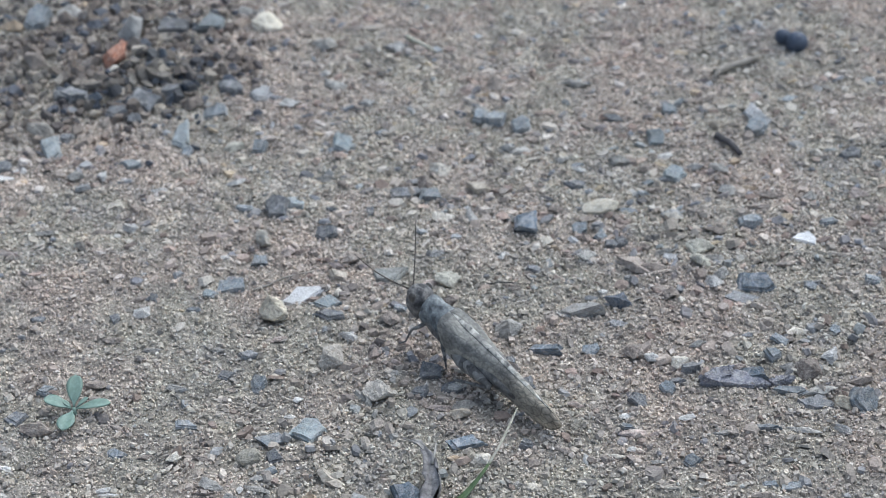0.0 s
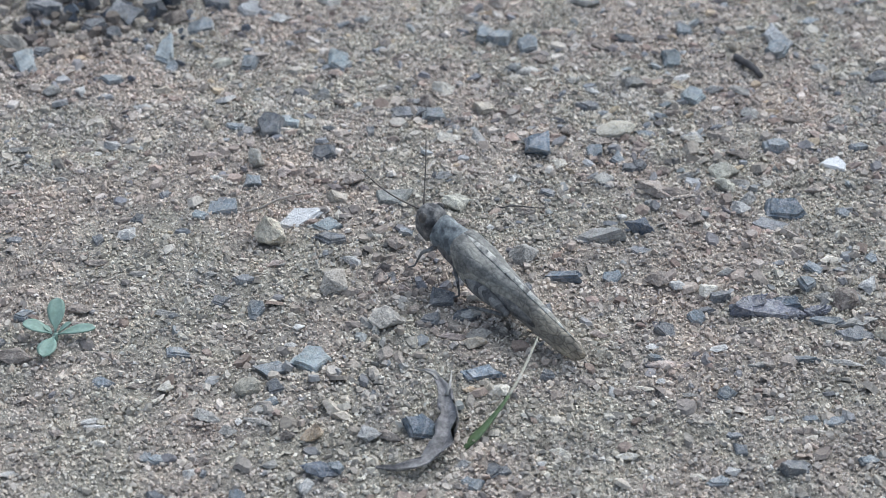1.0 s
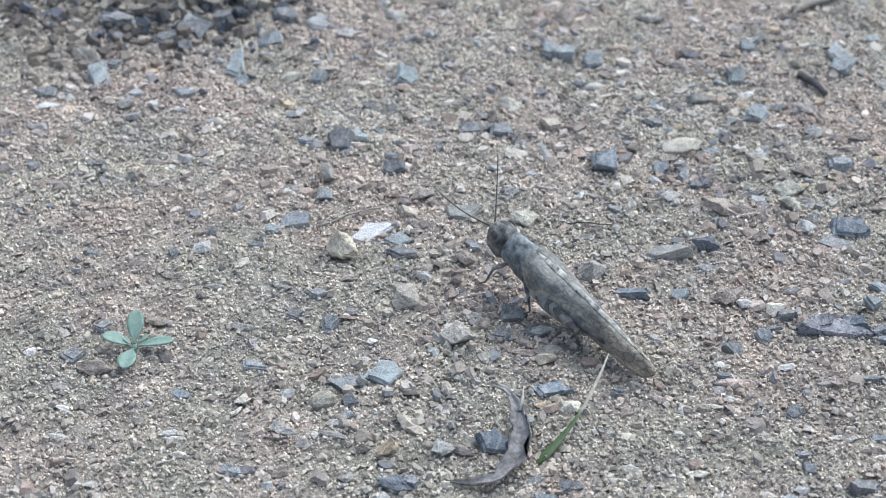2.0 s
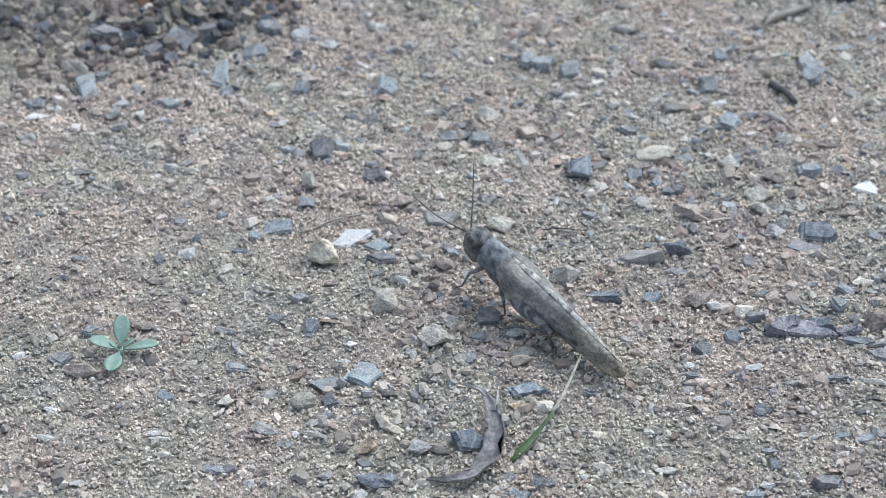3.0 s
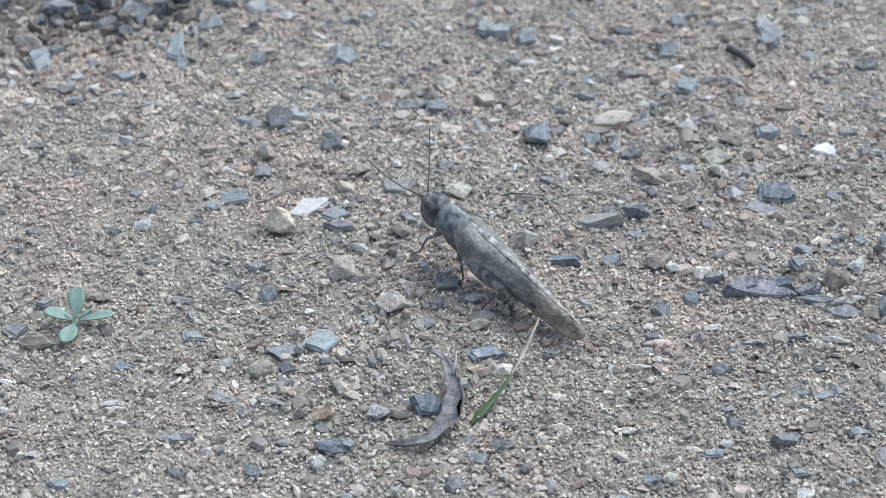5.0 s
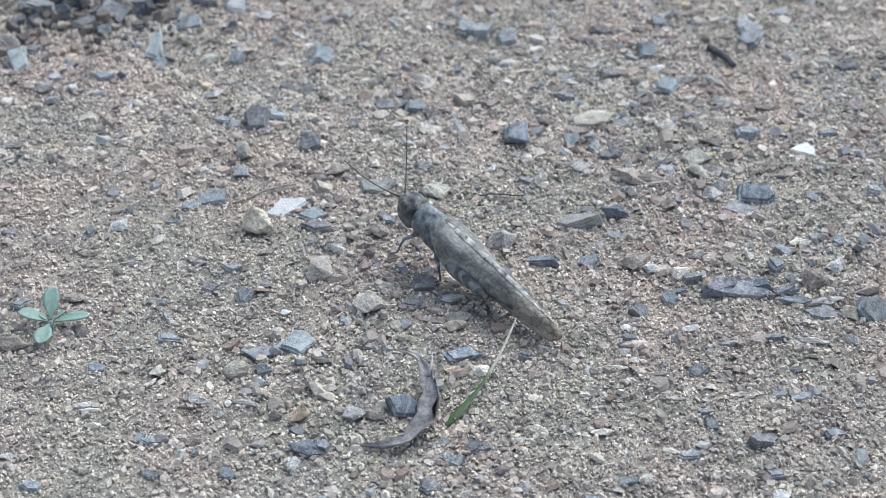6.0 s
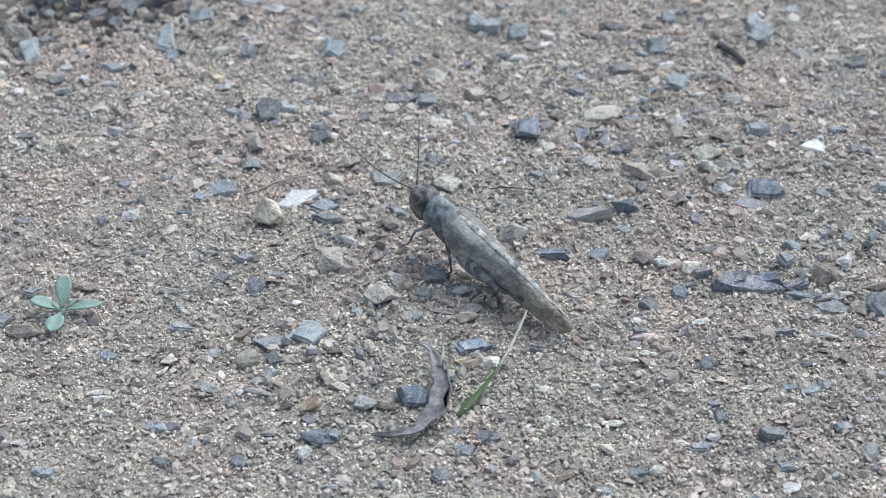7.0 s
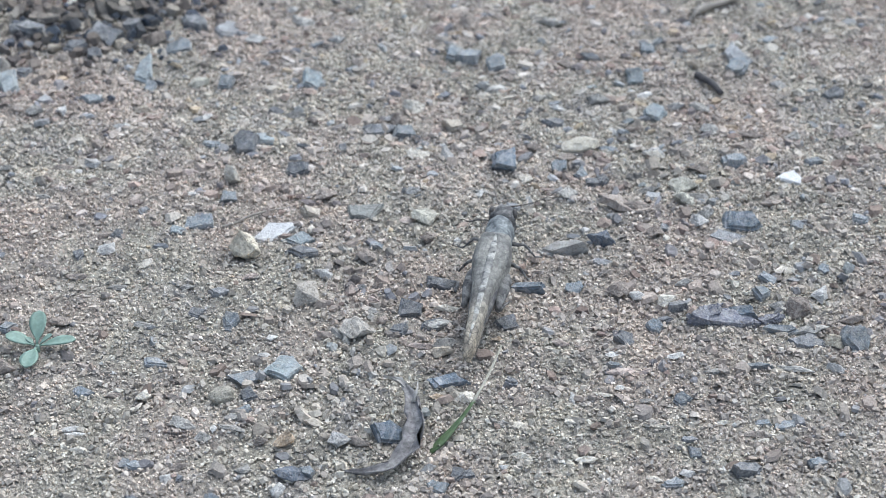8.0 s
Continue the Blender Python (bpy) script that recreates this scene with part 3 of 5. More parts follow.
stone(BLUE, -30.8, -21.2, 2.8, 3.8, 1.2, -13, tip=24)
stone(DARK, -36.8, -18.5, 2.8, 2.1, 1.0, -4)
stone(WHITE, -23.5, -24.6, 2.1, 1.8, 0.8, 17)
stone(BLUE, -42.3, -32.0, 4.7, 2.3, 1.0, -6)
stone(BROWN, -53.4, -32.8, 3.9, 1.0, 0.6, -18)
stone(WHITE, -48.6, -34.3, 2.0, 0.8, 0.4, -16)
stone(BLUE, -52.3, -39.2, 3.4, 2.0, 0.9, -12)
stone(CREAM, -42.6, -39.8, 2.7, 2.4, 1.6, 10)
stone(CREAM, -46.7, -38.4, 1.8, 1.4, 0.9, -5)
stone(BROWN, -38.0, -39.6, 3.4, 1.4, 0.9, -8)
stone(BLUE, -27.0, -34.8, 6.3, 2.8, 1.3, 6, tip=12)
stone(SAGE, -20.8, -33.3, 6.4, 6.2, 1.8, -15, tip=10)
stone(OLIVE, -30.0, -39.6, 4.6, 3.3, 2.1, 17)
stone(DARK, -25.7, -39.6, 3.2, 2.7, 1.3, -3, tip=24)
stone(BLUE, -26.3, -42.5, 2.4, 1.8, 0.8, -11)
stone(GREY, -35.5, -45.8, 4.1, 2.2, 1.1, -16)
stone(GREY, -27.9, -47.0, 4.9, 1.9, 0.9, -16)
stone(WHITE, -30.7, -47.2, 1.2, 1.7, 0.5, -12)
stone(WHITE, -51.8, -48.1, 3.5, 1.1, 0.5, 6)
stone(CREAM, -50.7, -51.8, 3.1, 1.4, 0.9, -13)
stone(BROWN, -57.5, -49.9, 3.1, 1.5, 1.0, -17)
stone(BLUE, -41.6, -55.3, 3.1, 2.0, 0.9, 0)
stone(WHITE, -36.5, -58.1, 2.1, 2.2, 0.9, -9)
stone(BROWN, -35.2, -55.6, 3.1, 1.5, 0.9, 18)
stone(INDIGO, -17.8, -56.7, 6.8, 3.2, 1.9, 4)
stone(OCHRE, -19.4, -49.6, 3.9, 4.2, 3.2, -14)
stone(GREY, -24.9, -55.8, 2.9, 2.5, 1.2, 1)
stone(BLUE, -29.4, -62.2, 2.4, 2.3, 1.1, 10, tip=24)
stone(DARK, -40.4, -63.1, 3.0, 1.6, 0.8, -3)
stone(CREAM, -22.2, -66.2, 1.3, 3.3, 0.8, 25)
stone(BLUE, -57.4, -65.4, 3.7, 2.3, 1.0, -1)
stone(BANDED, -3.8, -48.5, 5.1, 4.2, 2.1, -3, tip=24)
stone(BROWN, -8.1, -50.0, 4.1, 2.0, 1.3, -17)
stone(WHITE, -13.6, -54.6, 1.1, 1.4, 0.5, -9)
stone(BANDED, 5.5, -35.3, 7.3, 3.1, 1.5, 8)
stone(CREAM, 8.5, -39.5, 3.2, 2.4, 1.6, 14)
stone(OCHRE, 4.3, -39.3, 3.4, 1.2, 0.8, 12)
stone(ROSE, -9.5, -23.9, 6.3, 4.6, 3.0, 10)
stone(DARK, -0.7, -17.9, 4.7, 4.0, 1.9, 0, tip=24)
stone(PINK, -7.0, -14.9, 2.2, 1.3, 0.9, -17)
stone(DARK, -2.5, -23.1, 3.4, 2.3, 1.1, -9)
stone(DARK, -10.7, -40.4, 1.8, 1.3, 0.6, -9, tip=24)
stone(DARK, 7.3, -56.7, 2.5, 2.3, 1.1, -11, tip=24)
stone(BLUE, 4.8, -59.6, 2.8, 2.2, 1.0, -10, tip=24)
stone(DARK, 1.0, -65.3, 3.1, 2.6, 1.2, 13, tip=24)
stone(BANDED, 19.6, -10.7, 6.3, 3.0, 1.5, -13)
stone(BLUE, 27.7, -10.7, 3.1, 3.3, 1.4, -16, tip=24)
stone(WHITE, 6.0, -66.0, 2.0, 1.2, 0.6, 15)
stone(CREAM, 43.0, -13.9, 4.1, 2.5, 1.6, 18)
stone(SHALE, 51.5, -19.0, 12.0, 3.8, 1.9, 3, taper=-0.35, sides=6, tip=12)
stone(SHALE, 49.2, -18.2, 7.0, 3.0, 3.0, 10, sides=5, tip=20)
stone(BANDED, 55.6, -17.6, 5.0, 2.6, 2.2, -14, tip=18)
stone(SHALE, 60.2, -18.6, 4.6, 2.2, 1.2, 8)
stone(DARK, 42.2, -18.9, 3.2, 1.8, 1.0, 4)
stone(DARK, 35.0, -24.2, 3.4, 3.3, 1.6, -3, tip=24)
stone(WHITE, 42.6, -29.4, 3.3, 1.5, 0.7, 14)
stone(PINK, 33.6, -33.0, 5.3, 1.8, 1.1, 6)
stone(WHITE, 33.3, -36.6, 2.0, 1.4, 0.6, 10)
stone(BLUE, 42.8, -39.7, 3.0, 2.4, 1.1, 9, tip=24)
stone(GREY, 37.4, -40.0, 3.2, 1.1, 0.6, 0)
stone(UMBER, 65.0, -17.0, 5.6, 4.3, 2.8, -15)
stone(GREY, 62.0, -15.6, 3.4, 2.7, 1.4, -10)
stone(BUFF, 70.4, -24.2, 4.0, 3.3, 2.1, 13)
stone(BLUE, 73.5, -24.1, 5.2, 4.7, 2.1, 14, tip=24)
stone(GREY, 65.8, -21.4, 7.6, 2.1, 1.0, 15)
stone(DARK, 65.3, -24.4, 6.3, 2.3, 1.1, -6)
stone(BLUE, 58.4, -45.2, 4.1, 1.6, 0.7, 11)
stone(BROWN, 53.2, -47.1, 5.1, 1.5, 1.0, 5)
stone(CREAM, 54.5, -48.6, 3.1, 0.8, 0.5, 11)
stone(BLUE, 43.6, -51.1, 2.5, 2.1, 0.9, 1, tip=24)
stone(BLUE, 39.6, -57.8, 3.4, 2.4, 1.1, 7)
stone(WHITE, 29.9, -57.0, 1.1, 1.4, 0.5, -8)
stone(CREAM, 32.6, -62.6, 2.4, 2.0, 1.3, 15)
stone(TEAL, 29.7, -63.0, 3.0, 2.0, 0.8, 16)
stone(BLUE, 51.9, -61.6, 3.4, 2.2, 1.0, -15)
stone(WHITE, 51.9, -66.3, 2.8, 2.1, 1.0, 17)
stone(BLUE, 62.1, -53.3, 4.2, 1.9, 0.8, 17)
stone(BLUE, 24.8, -67.3, 2.9, 1.9, 0.9, 6)
stone(BLUE, 46.6, -69.0, 2.7, 1.7, 0.8, -16)
stone(WHITE, 25.6, -38.9, 1.6, 2.4, 0.7, 14)
stone(WHITE, 47.5, -54.9, 1.0, 1.5, 0.4, -13)
stone(GREY, 4.0, -21.4, 5.3, 2.7, 1.3, 17)
stone(PINK, 1.2, -27.0, 4.6, 1.8, 1.2, 6)
stone(WHITE, 72.0, 24.4, 1.4, 1.8, 0.6, -16)
stone(BLUE, -99.5, 108.0, 7.1, 7.4, 3.2, -12, tip=24)
stone(OCHRE, -105.0, 105.5, 6.4, 4.1, 2.6, 5)
stone(WHITE, -75.2, 101.5, 7.2, 7.5, 7.5, 24, taper=0.55, tip=12)
stone(DARK, -67.3, 106.6, 9.4, 5.7, 2.7, 2)
stone(BRICK, -77.6, 90.4, 4.6, 9.0, 3.0, -22, tip=20)
stone(CREAM, -77.3, 87.1, 2.6, 2.5, 1.6, 15)
stone(CREAM_OVAL, -44.8, 110.4, 7.6, 6.4, 2.8, -10)
stone(DARK, -49.2, 80.2, 6.9, 4.6, 2.2, -18)
stone(DARK, -67.8, 73.6, 5.6, 5.8, 2.7, 15, tip=24)
stone(DARK, -84.1, 76.4, 7.4, 5.5, 2.7, -18)
stone(DARK, -63.0, 78.6, 6.6, 4.6, 2.2, 14)
stone(BROWN, -95.7, 88.7, 6.5, 4.7, 3.1, -14)
stone(BROWN, -82.6, 88.4, 6.5, 4.1, 2.7, 11)
stone(WHITE, -28.9, 86.9, 2.9, 2.4, 1.1, 10)
stone(LILAC, -42.0, 77.9, 6.0, 5.0, 1.3, 14)
stone(BROWN, -57.1, 73.5, 5.1, 3.9, 2.5, 2)
stone(ROSE, -88.3, 61.2, 6.1, 4.8, 3.1, 14)
stone(WHITE, -90.2, 47.0, 1.6, 2.0, 0.7, -11)
stone(BROWN, 10.3, 81.9, 4.9, 4.7, 3.1, 6)
stone(OCHRE, 7.8, 77.8, 5.6, 1.8, 1.2, -6)
stone(BLUE, 6.7, 68.0, 4.1, 4.2, 1.9, 14, tip=24)
stone(WHITE, 81.5, 81.0, 2.3, 2.2, 1.0, 10)
stone(LILAC, 66.3, 66.5, 5.5, 7.4, 1.4, -1, tip=24)
stone(BLUE, 47.9, 71.3, 3.6, 3.3, 1.5, 1, tip=24)
stone(GREY, -50.1, 116.9, 6.2, 3.7, 1.8, -17)
stone(GREY, -30.7, 100.7, 7.5, 4.8, 2.4, -17)
stone(ASH, -13.4, 98.6, 5.9, 3.8, 1.9, 3)
stone(GREY, -92.6, 113.5, 6.2, 6.1, 3.1, 0)
stone(TEAL, -57.7, 108.3, 6.7, 6.4, 2.7, 13, tip=24)
stone(WHITE, -92.2, 43.9, 5.3, 2.1, 0.9, 12)
stone(WHITE, -88.5, 46.8, 1.8, 2.8, 0.8, 4)
stone(DARK, -93.5, 48.4, 5.2, 3.0, 1.4, -13)
stone(DARK, -84.8, 75.7, 7.2, 4.2, 2.0, -5)
stone(DARK, -66.7, 72.7, 6.3, 5.9, 2.8, 10, tip=24)
stone(TAN, -63.9, 71.5, 3.8, 2.8, 1.8, 1)
stone(BLUE, -50.6, 70.2, 4.1, 3.9, 1.8, -18, tip=24)
stone(MOSSY, -45.7, 56.8, 4.7, 2.6, 1.7, 12)
stone(CREAM, -43.4, 52.2, 2.3, 1.9, 1.2, 12)
stone(PINK, -85.2, 18.0, 6.0, 1.9, 1.3, -15)
stone(PINK, -43.3, 24.2, 4.4, 1.7, 1.1, 2)
stone(ASH, -92.7, 36.8, 5.0, 2.3, 1.2, -4)
stone(ASH, -58.5, 39.9, 3.8, 2.1, 1.0, 10)
stone(GREY, -78.9, 24.1, 4.4, 2.0, 1.0, -7)
stone(GREY, -69.3, 15.6, 3.6, 1.7, 0.8, -10)
stone(BROWN, -78.0, 8.5, 4.0, 1.7, 1.1, 0)
stone(BROWN, -56.4, 3.3, 3.9, 1.4, 0.9, 17)
stone(TAN, -28.9, 34.8, 3.2, 2.0, 1.3, -15)
stone(BROWN, -75.2, 65.4, 4.0, 2.5, 1.6, -14)
stone(BROWN, -90.3, 63.5, 4.5, 3.0, 1.9, 4)
stone(ASH, -35.3, 74.0, 5.5, 3.5, 1.7, 14)
stone(ASH, -18.3, 74.4, 4.6, 3.2, 1.6, 0)
stone(GREY, -26.0, 81.3, 5.5, 3.2, 1.6, -2)
stone(BLUE, 74.4, 76.4, 3.8, 2.1, 1.0, 13)
stone(OCHRE, 61.9, 41.6, 3.3, 1.7, 1.1, 10)
stone(CREAM, 45.6, 31.4, 4.7, 2.4, 1.6, -16)
stone(GREY, 27.6, 17.1, 4.8, 3.3, 1.7, 14)
stone(DARK, 32.7, 21.1, 3.6, 2.5, 1.2, -11)
stone(BROWN, 36.8, 13.7, 7.5, 3.8, 2.4, -7)
stone(DARK, 44.7, 6.3, 2.1, 2.1, 1.0, 12, tip=24)
stone(GREY, 6.9, 69.8, 5.4, 3.7, 1.8, -3)
stone(PINK, 3.4, 81.4, 5.0, 2.3, 1.5, 11)
stone(GREY, 27.4, 82.3, 6.1, 3.2, 1.6, -12)
stone(GREY, 15.4, 55.1, 5.2, 2.7, 1.3, 13)
stone(GREY, 56.2, 49.3, 5.1, 2.7, 1.3, -12)
stone(ASH, 73.5, 57.4, 4.7, 2.5, 1.2, -13)
stone(BROWN, 63.0, 34.3, 5.4, 2.0, 1.3, 0)
stone(GREY, 51.8, 16.6, 4.7, 2.4, 1.2, 2)
stone(BROWN, 65.2, 15.3, 5.2, 2.3, 1.5, 15)
stone(BLUE, 69.3, 8.9, 3.5, 2.4, 1.1, 8)
stone(BROWN, 13.6, 7.9, 3.5, 1.6, 1.1, -18)
stone(GREY, 11.9, 18.2, 3.1, 1.7, 0.8, -7)
stone(ASH, -0.8, 17.5, 4.0, 2.1, 1.1, 2)
stone(BROWN, 42.7, 40.0, 4.3, 1.8, 1.2, 0)
stone(BROWN, 28.6, 30.1, 3.7, 2.0, 1.3, 8)
stone(BROWN, 56.2, 76.2, 4.6, 2.0, 1.3, -1)
stone(BROWN, -59.0, -9.1, 3.3, 1.5, 0.9, -15)
stone(DARK, -70.9, -30.6, 4.6, 2.4, 1.2, -9)
stone(WHITE, -78.3, -29.2, 3.1, 1.6, 0.7, 13)
stone(WHITE, -70.4, -42.1, 2.6, 1.2, 0.5, -5)
stone(WHITE, -52.8, -47.2, 4.0, 1.3, 0.6, 10)
stone(BLUE, -43.4, -54.6, 2.9, 1.9, 0.8, 17)
stone(BROWN, -69.8, -12.0, 4.4, 1.3, 0.9, 5)
stone(BROWN, -65.1, -5.4, 4.0, 1.2, 0.8, 6)
stone(GREY, -51.2, -11.5, 3.7, 1.5, 0.8, 4)
stone(GREY, -39.4, -11.7, 3.1, 1.5, 0.7, -7)
stone(BROWN, -47.3, -39.4, 3.0, 1.2, 0.8, 15)
stone(GREY, -69.8, -48.7, 3.6, 1.5, 0.7, -1)
stone(WHITE, -62.6, -58.5, 2.9, 1.3, 0.6, 15)
stone(BROWN, -35.4, -22.2, 2.6, 1.3, 0.8, -7)
stone(PINK, -28.9, -8.1, 3.3, 1.4, 0.9, 13)
stone(WHITE, -24.5, -28.6, 2.1, 1.4, 0.7, 10)
stone(GREY, -69.7, -61.1, 3.2, 1.4, 0.7, 4)
stone(CREAM, -18.2, -57.7, 2.1, 1.3, 0.8, -2)
stone(GREY, -27.8, -44.4, 4.0, 1.5, 0.8, 10)
stone(CREAM, 26.9, -53.4, 3.9, 1.5, 1.0, 6)
stone(CREAM, 17.0, -52.7, 3.5, 2.0, 1.3, -13)
stone(CREAM, 30.0, -38.1, 4.5, 1.1, 0.7, -15)
stone(BROWN, 22.0, -37.0, 4.1, 1.3, 0.8, -13)
stone(CREAM, 7.7, -44.7, 2.4, 1.5, 1.0, 11)
stone(BLUE, 55.1, -44.5, 3.6, 1.6, 0.7, -12)
stone(BROWN, 33.4, -48.5, 2.9, 1.2, 0.8, 14)
stone(WHITE, 42.1, -55.5, 2.5, 1.7, 0.8, -5)
stone(GREY, 48.8, -32.9, 4.1, 1.4, 0.7, 3)
stone(PINK, 24.5, -26.0, 3.2, 1.5, 0.9, -5)
stone(CREAM, 48.8, -44.8, 2.4, 1.2, 0.8, -15)
stone(CREAM, 36.9, -56.5, 2.5, 1.1, 0.7, -4)
stone(DARK, 8.7, -56.6, 2.5, 1.6, 0.8, 16)
stone(BLUE, 3.5, -58.7, 2.3, 1.5, 0.7, -12)
stone(WHITE, 32.7, -28.7, 2.5, 1.2, 0.6, 6)
stone(GREY, 14.3, -44.8, 2.0, 1.3, 0.7, -6)
stone(DARK, 43.1, -48.2, 2.9, 1.3, 0.6, -7)
stone(BROWN, 55.2, -58.2, 3.2, 1.3, 0.8, -17)
stone(CREAM, 25.0, -44.7, 2.2, 1.4, 0.9, -17)
stone(PINK, 37.7, -33.2, 3.1, 1.1, 0.7, 16)
stone(DARK, 4.4, -10.6, 5.7, 3.3, 1.6, -6)
stone(DARK, 15.9, -20.6, 3.8, 3.3, 1.6, 12, tip=24)
stone(OCHRE, 13.9, -25.1, 2.3, 1.2, 0.8, 11)
stone(CREAM, 5.4, -17.0, 4.3, 2.2, 1.5, 11)
stone(GREY, 5.1, -27.1, 4.2, 2.6, 1.3, 16)
stone(BROWN, -6.4, -10.7, 2.2, 1.3, 0.9, -12)
stone(BROWN, -5.3, -21.0, 2.3, 1.7, 1.1, 3)
stone(BROWN, 1.7, -24.9, 2.7, 1.5, 0.9, 0)
stone(DARK, 13.2, -13.8, 1.9, 2.1, 0.9, 3, tip=24)
stone(DARK, 3.9, -21.8, 5.3, 2.1, 1.0, 16)
stone(TAN, 4.7, -28.6, 3.7, 2.5, 1.6, 9)
stone(DARK, -9.2, -10.9, 2.0, 1.3, 0.6, 17)
stone(BROWN, -3.9, -16.4, 1.7, 1.1, 0.7, -14)
stone(GREY, -7.3, -18.5, 2.1, 1.5, 0.7, 5)
stone(BROWN, 2.5, 4.3, 2.7, 1.8, 1.2, 6)
stone(MOSSY, 1.6, 9.3, 5.1, 4.6, 2.3, 9)
stone(PINK, -2.0, 9.5, 3.5, 2.0, 1.3, 4)
stone(BROWN, 30.4, 64.5, 4.4, 2.7, 2.0, -1)
stone(UMBER, -4.3, 43.2, 3.8, 5.1, 2.1, 3)
stone(TAN_FLAG, 7.0, 40.7, 4.8, 3.1, 2.2, -10)
stone(GREY, 57.3, 40.5, 4.2, 3.8, 2.3, 9)
stone(BLUE, 60.5, 29.0, 4.9, 3.3, 2.3, 14)
stone(CREAM, 77.1, 53.5, 2.9, 2.3, 1.6, -7)
stone(DARK, 84.1, 52.7, 4.6, 2.8, 2.0, -11)
stone(PINK, 83.5, 39.3, 3.9, 2.8, 2.0, -12)
stone(MOSSY, 49.4, 19.7, 5.3, 5.8, 2.9, -15)
stone(GREY, 52.8, 10.9, 3.6, 3.3, 2.0, 9)
stone(LILAC, -33.7, -13.2, 4.1, 1.6, 1.4, 2)
stone(DARK, -50.1, 11.1, 2.1, 2.0, 1.1, -13)
stone(TAN_FLAG, -19.4, 10.9, 3.6, 2.2, 1.8, -2)
stone(GREY, 12.6, -5.3, 5.6, 4.4, 2.8, 7)
stone(WHITE, 30.3, 5.4, 2.0, 1.7, 1.1, 1)
stone(BROWN, 42.9, 5.0, 3.6, 3.0, 2.0, -5)
stone(BROWN, 35.3, -11.6, 4.4, 3.1, 2.2, -10)
stone(ASH, 38.4, -12.6, 2.9, 2.4, 1.6, 0)
stone(DARK, 44.8, -15.6, 3.3, 2.0, 1.6, -3)
stone(BLUE, 59.3, -12.6, 3.1, 3.1, 1.7, -15)
stone(BLUE, 40.4, -20.9, 2.8, 2.7, 1.6, 0)
stone(ASH, 69.5, -12.7, 3.4, 4.1, 1.9, 1)
stone(BLUE, 61.6, -21.5, 5.7, 1.8, 1.5, -4)
stone(ASH, 69.1, -31.0, 3.7, 1.8, 1.5, -6)
stone(BROWN, 73.9, -18.6, 4.7, 2.1, 1.7, 3)
stone(BLUE, 56.2, -31.6, 5.5, 1.5, 1.4, 2)
stone(DARK, -34.5, -57.9, 1.4, 1.8, 0.8, 7)
stone(BLUE, -15.6, -55.9, 2.3, 2.1, 1.3, -11)
stone(ASH, -19.4, -60.4, 2.8, 2.6, 1.6, 5)
stone(UMBER, -23.2, -49.9, 2.6, 1.8, 1.4, 8)
stone(GREY, -32.0, -49.1, 2.6, 2.1, 1.4, 16)
stone(ASH, 2.8, -55.4, 2.6, 1.6, 1.4, -1)
stone(WHITE, 14.3, -55.0, 1.7, 0.9, 0.8, -5)
stone(DARK, 16.0, -35.7, 2.4, 2.4, 1.3, -1)
stone(DARK, 51.0, -55.3, 5.1, 2.7, 2.0, 14)
stone(UMBER, 2.0, 2.9, 2.8, 2.2, 1.6, 1)
stone(GREY, 62.2, -31.4, 6.4, 1.4, 1.2, -11)
stone(ASH, -11.1, -50.0, 3.7, 2.8, 2.0, 3)
stone(DARK, 35.8, 67.5, 4.1, 1.7, 1.5, -16)
stone(BROWN, 22.4, 33.2, 3.8, 2.1, 1.7, 2)
stone(GREY, 47.1, -9.0, 4.1, 1.7, 1.5, 3)
stone(PINK, 53.0, -15.2, 3.8, 1.5, 1.4, 16)
stone(BROWN, -13.1, 64.5, 3.3, 2.3, 1.8, -4)
stone(TAN, -55.3, 45.3, 3.9, 2.3, 1.8, 10)
stone(ASH, -43.4, 42.2, 4.5, 2.1, 1.7, 11)
stone(GREY, -77.0, 43.8, 3.9, 2.7, 2.0, 2)
stone(PINK, -42.2, 44.4, 2.8, 2.2, 1.5, 11)
stone(BROWN, -62.3, 33.0, 2.7, 3.9, 1.5, 12)
stone(ASH, -71.1, 43.6, 2.2, 3.7, 1.2, -6)
stone(BUFF, -45.2, 33.1, 2.9, 1.8, 1.6, -2)
stone(GREY, -25.1, 44.2, 4.5, 2.4, 1.8, 3)
stone(BROWN, -21.3, 42.1, 2.8, 2.6, 1.5, 0)
stone(GREY, 36.0, 50.7, 4.6, 2.8, 2.0, -14)
stone(ASH, 51.4, 49.0, 4.0, 2.1, 1.7, -11)
stone(BROWN, 65.2, 38.5, 5.0, 2.0, 1.7, -14)
stone(GREY, 73.4, 38.1, 3.9, 2.6, 1.9, 13)
stone(TAN, 57.6, 64.8, 3.5, 2.3, 1.8, 1)
stone(GREY, 43.0, 18.6, 4.2, 2.1, 1.7, 14)
stone(BROWN, 39.2, 20.3, 2.6, 2.6, 1.5, 5)
stone(DARK, 34.5, 21.5, 2.6, 3.2, 1.5, -7)
stone(BLUE, 32.9, -31.5, 2.7, 1.4, 1.2, -4)
stone(GREY, 24.0, 50.7, 3.4, 2.9, 1.9, -12)
stone(BROWN, 18.0, 60.0, 3.5, 3.1, 1.9, 10)
stone(ASH, 12.7, 56.5, 3.5, 2.4, 1.8, -4)

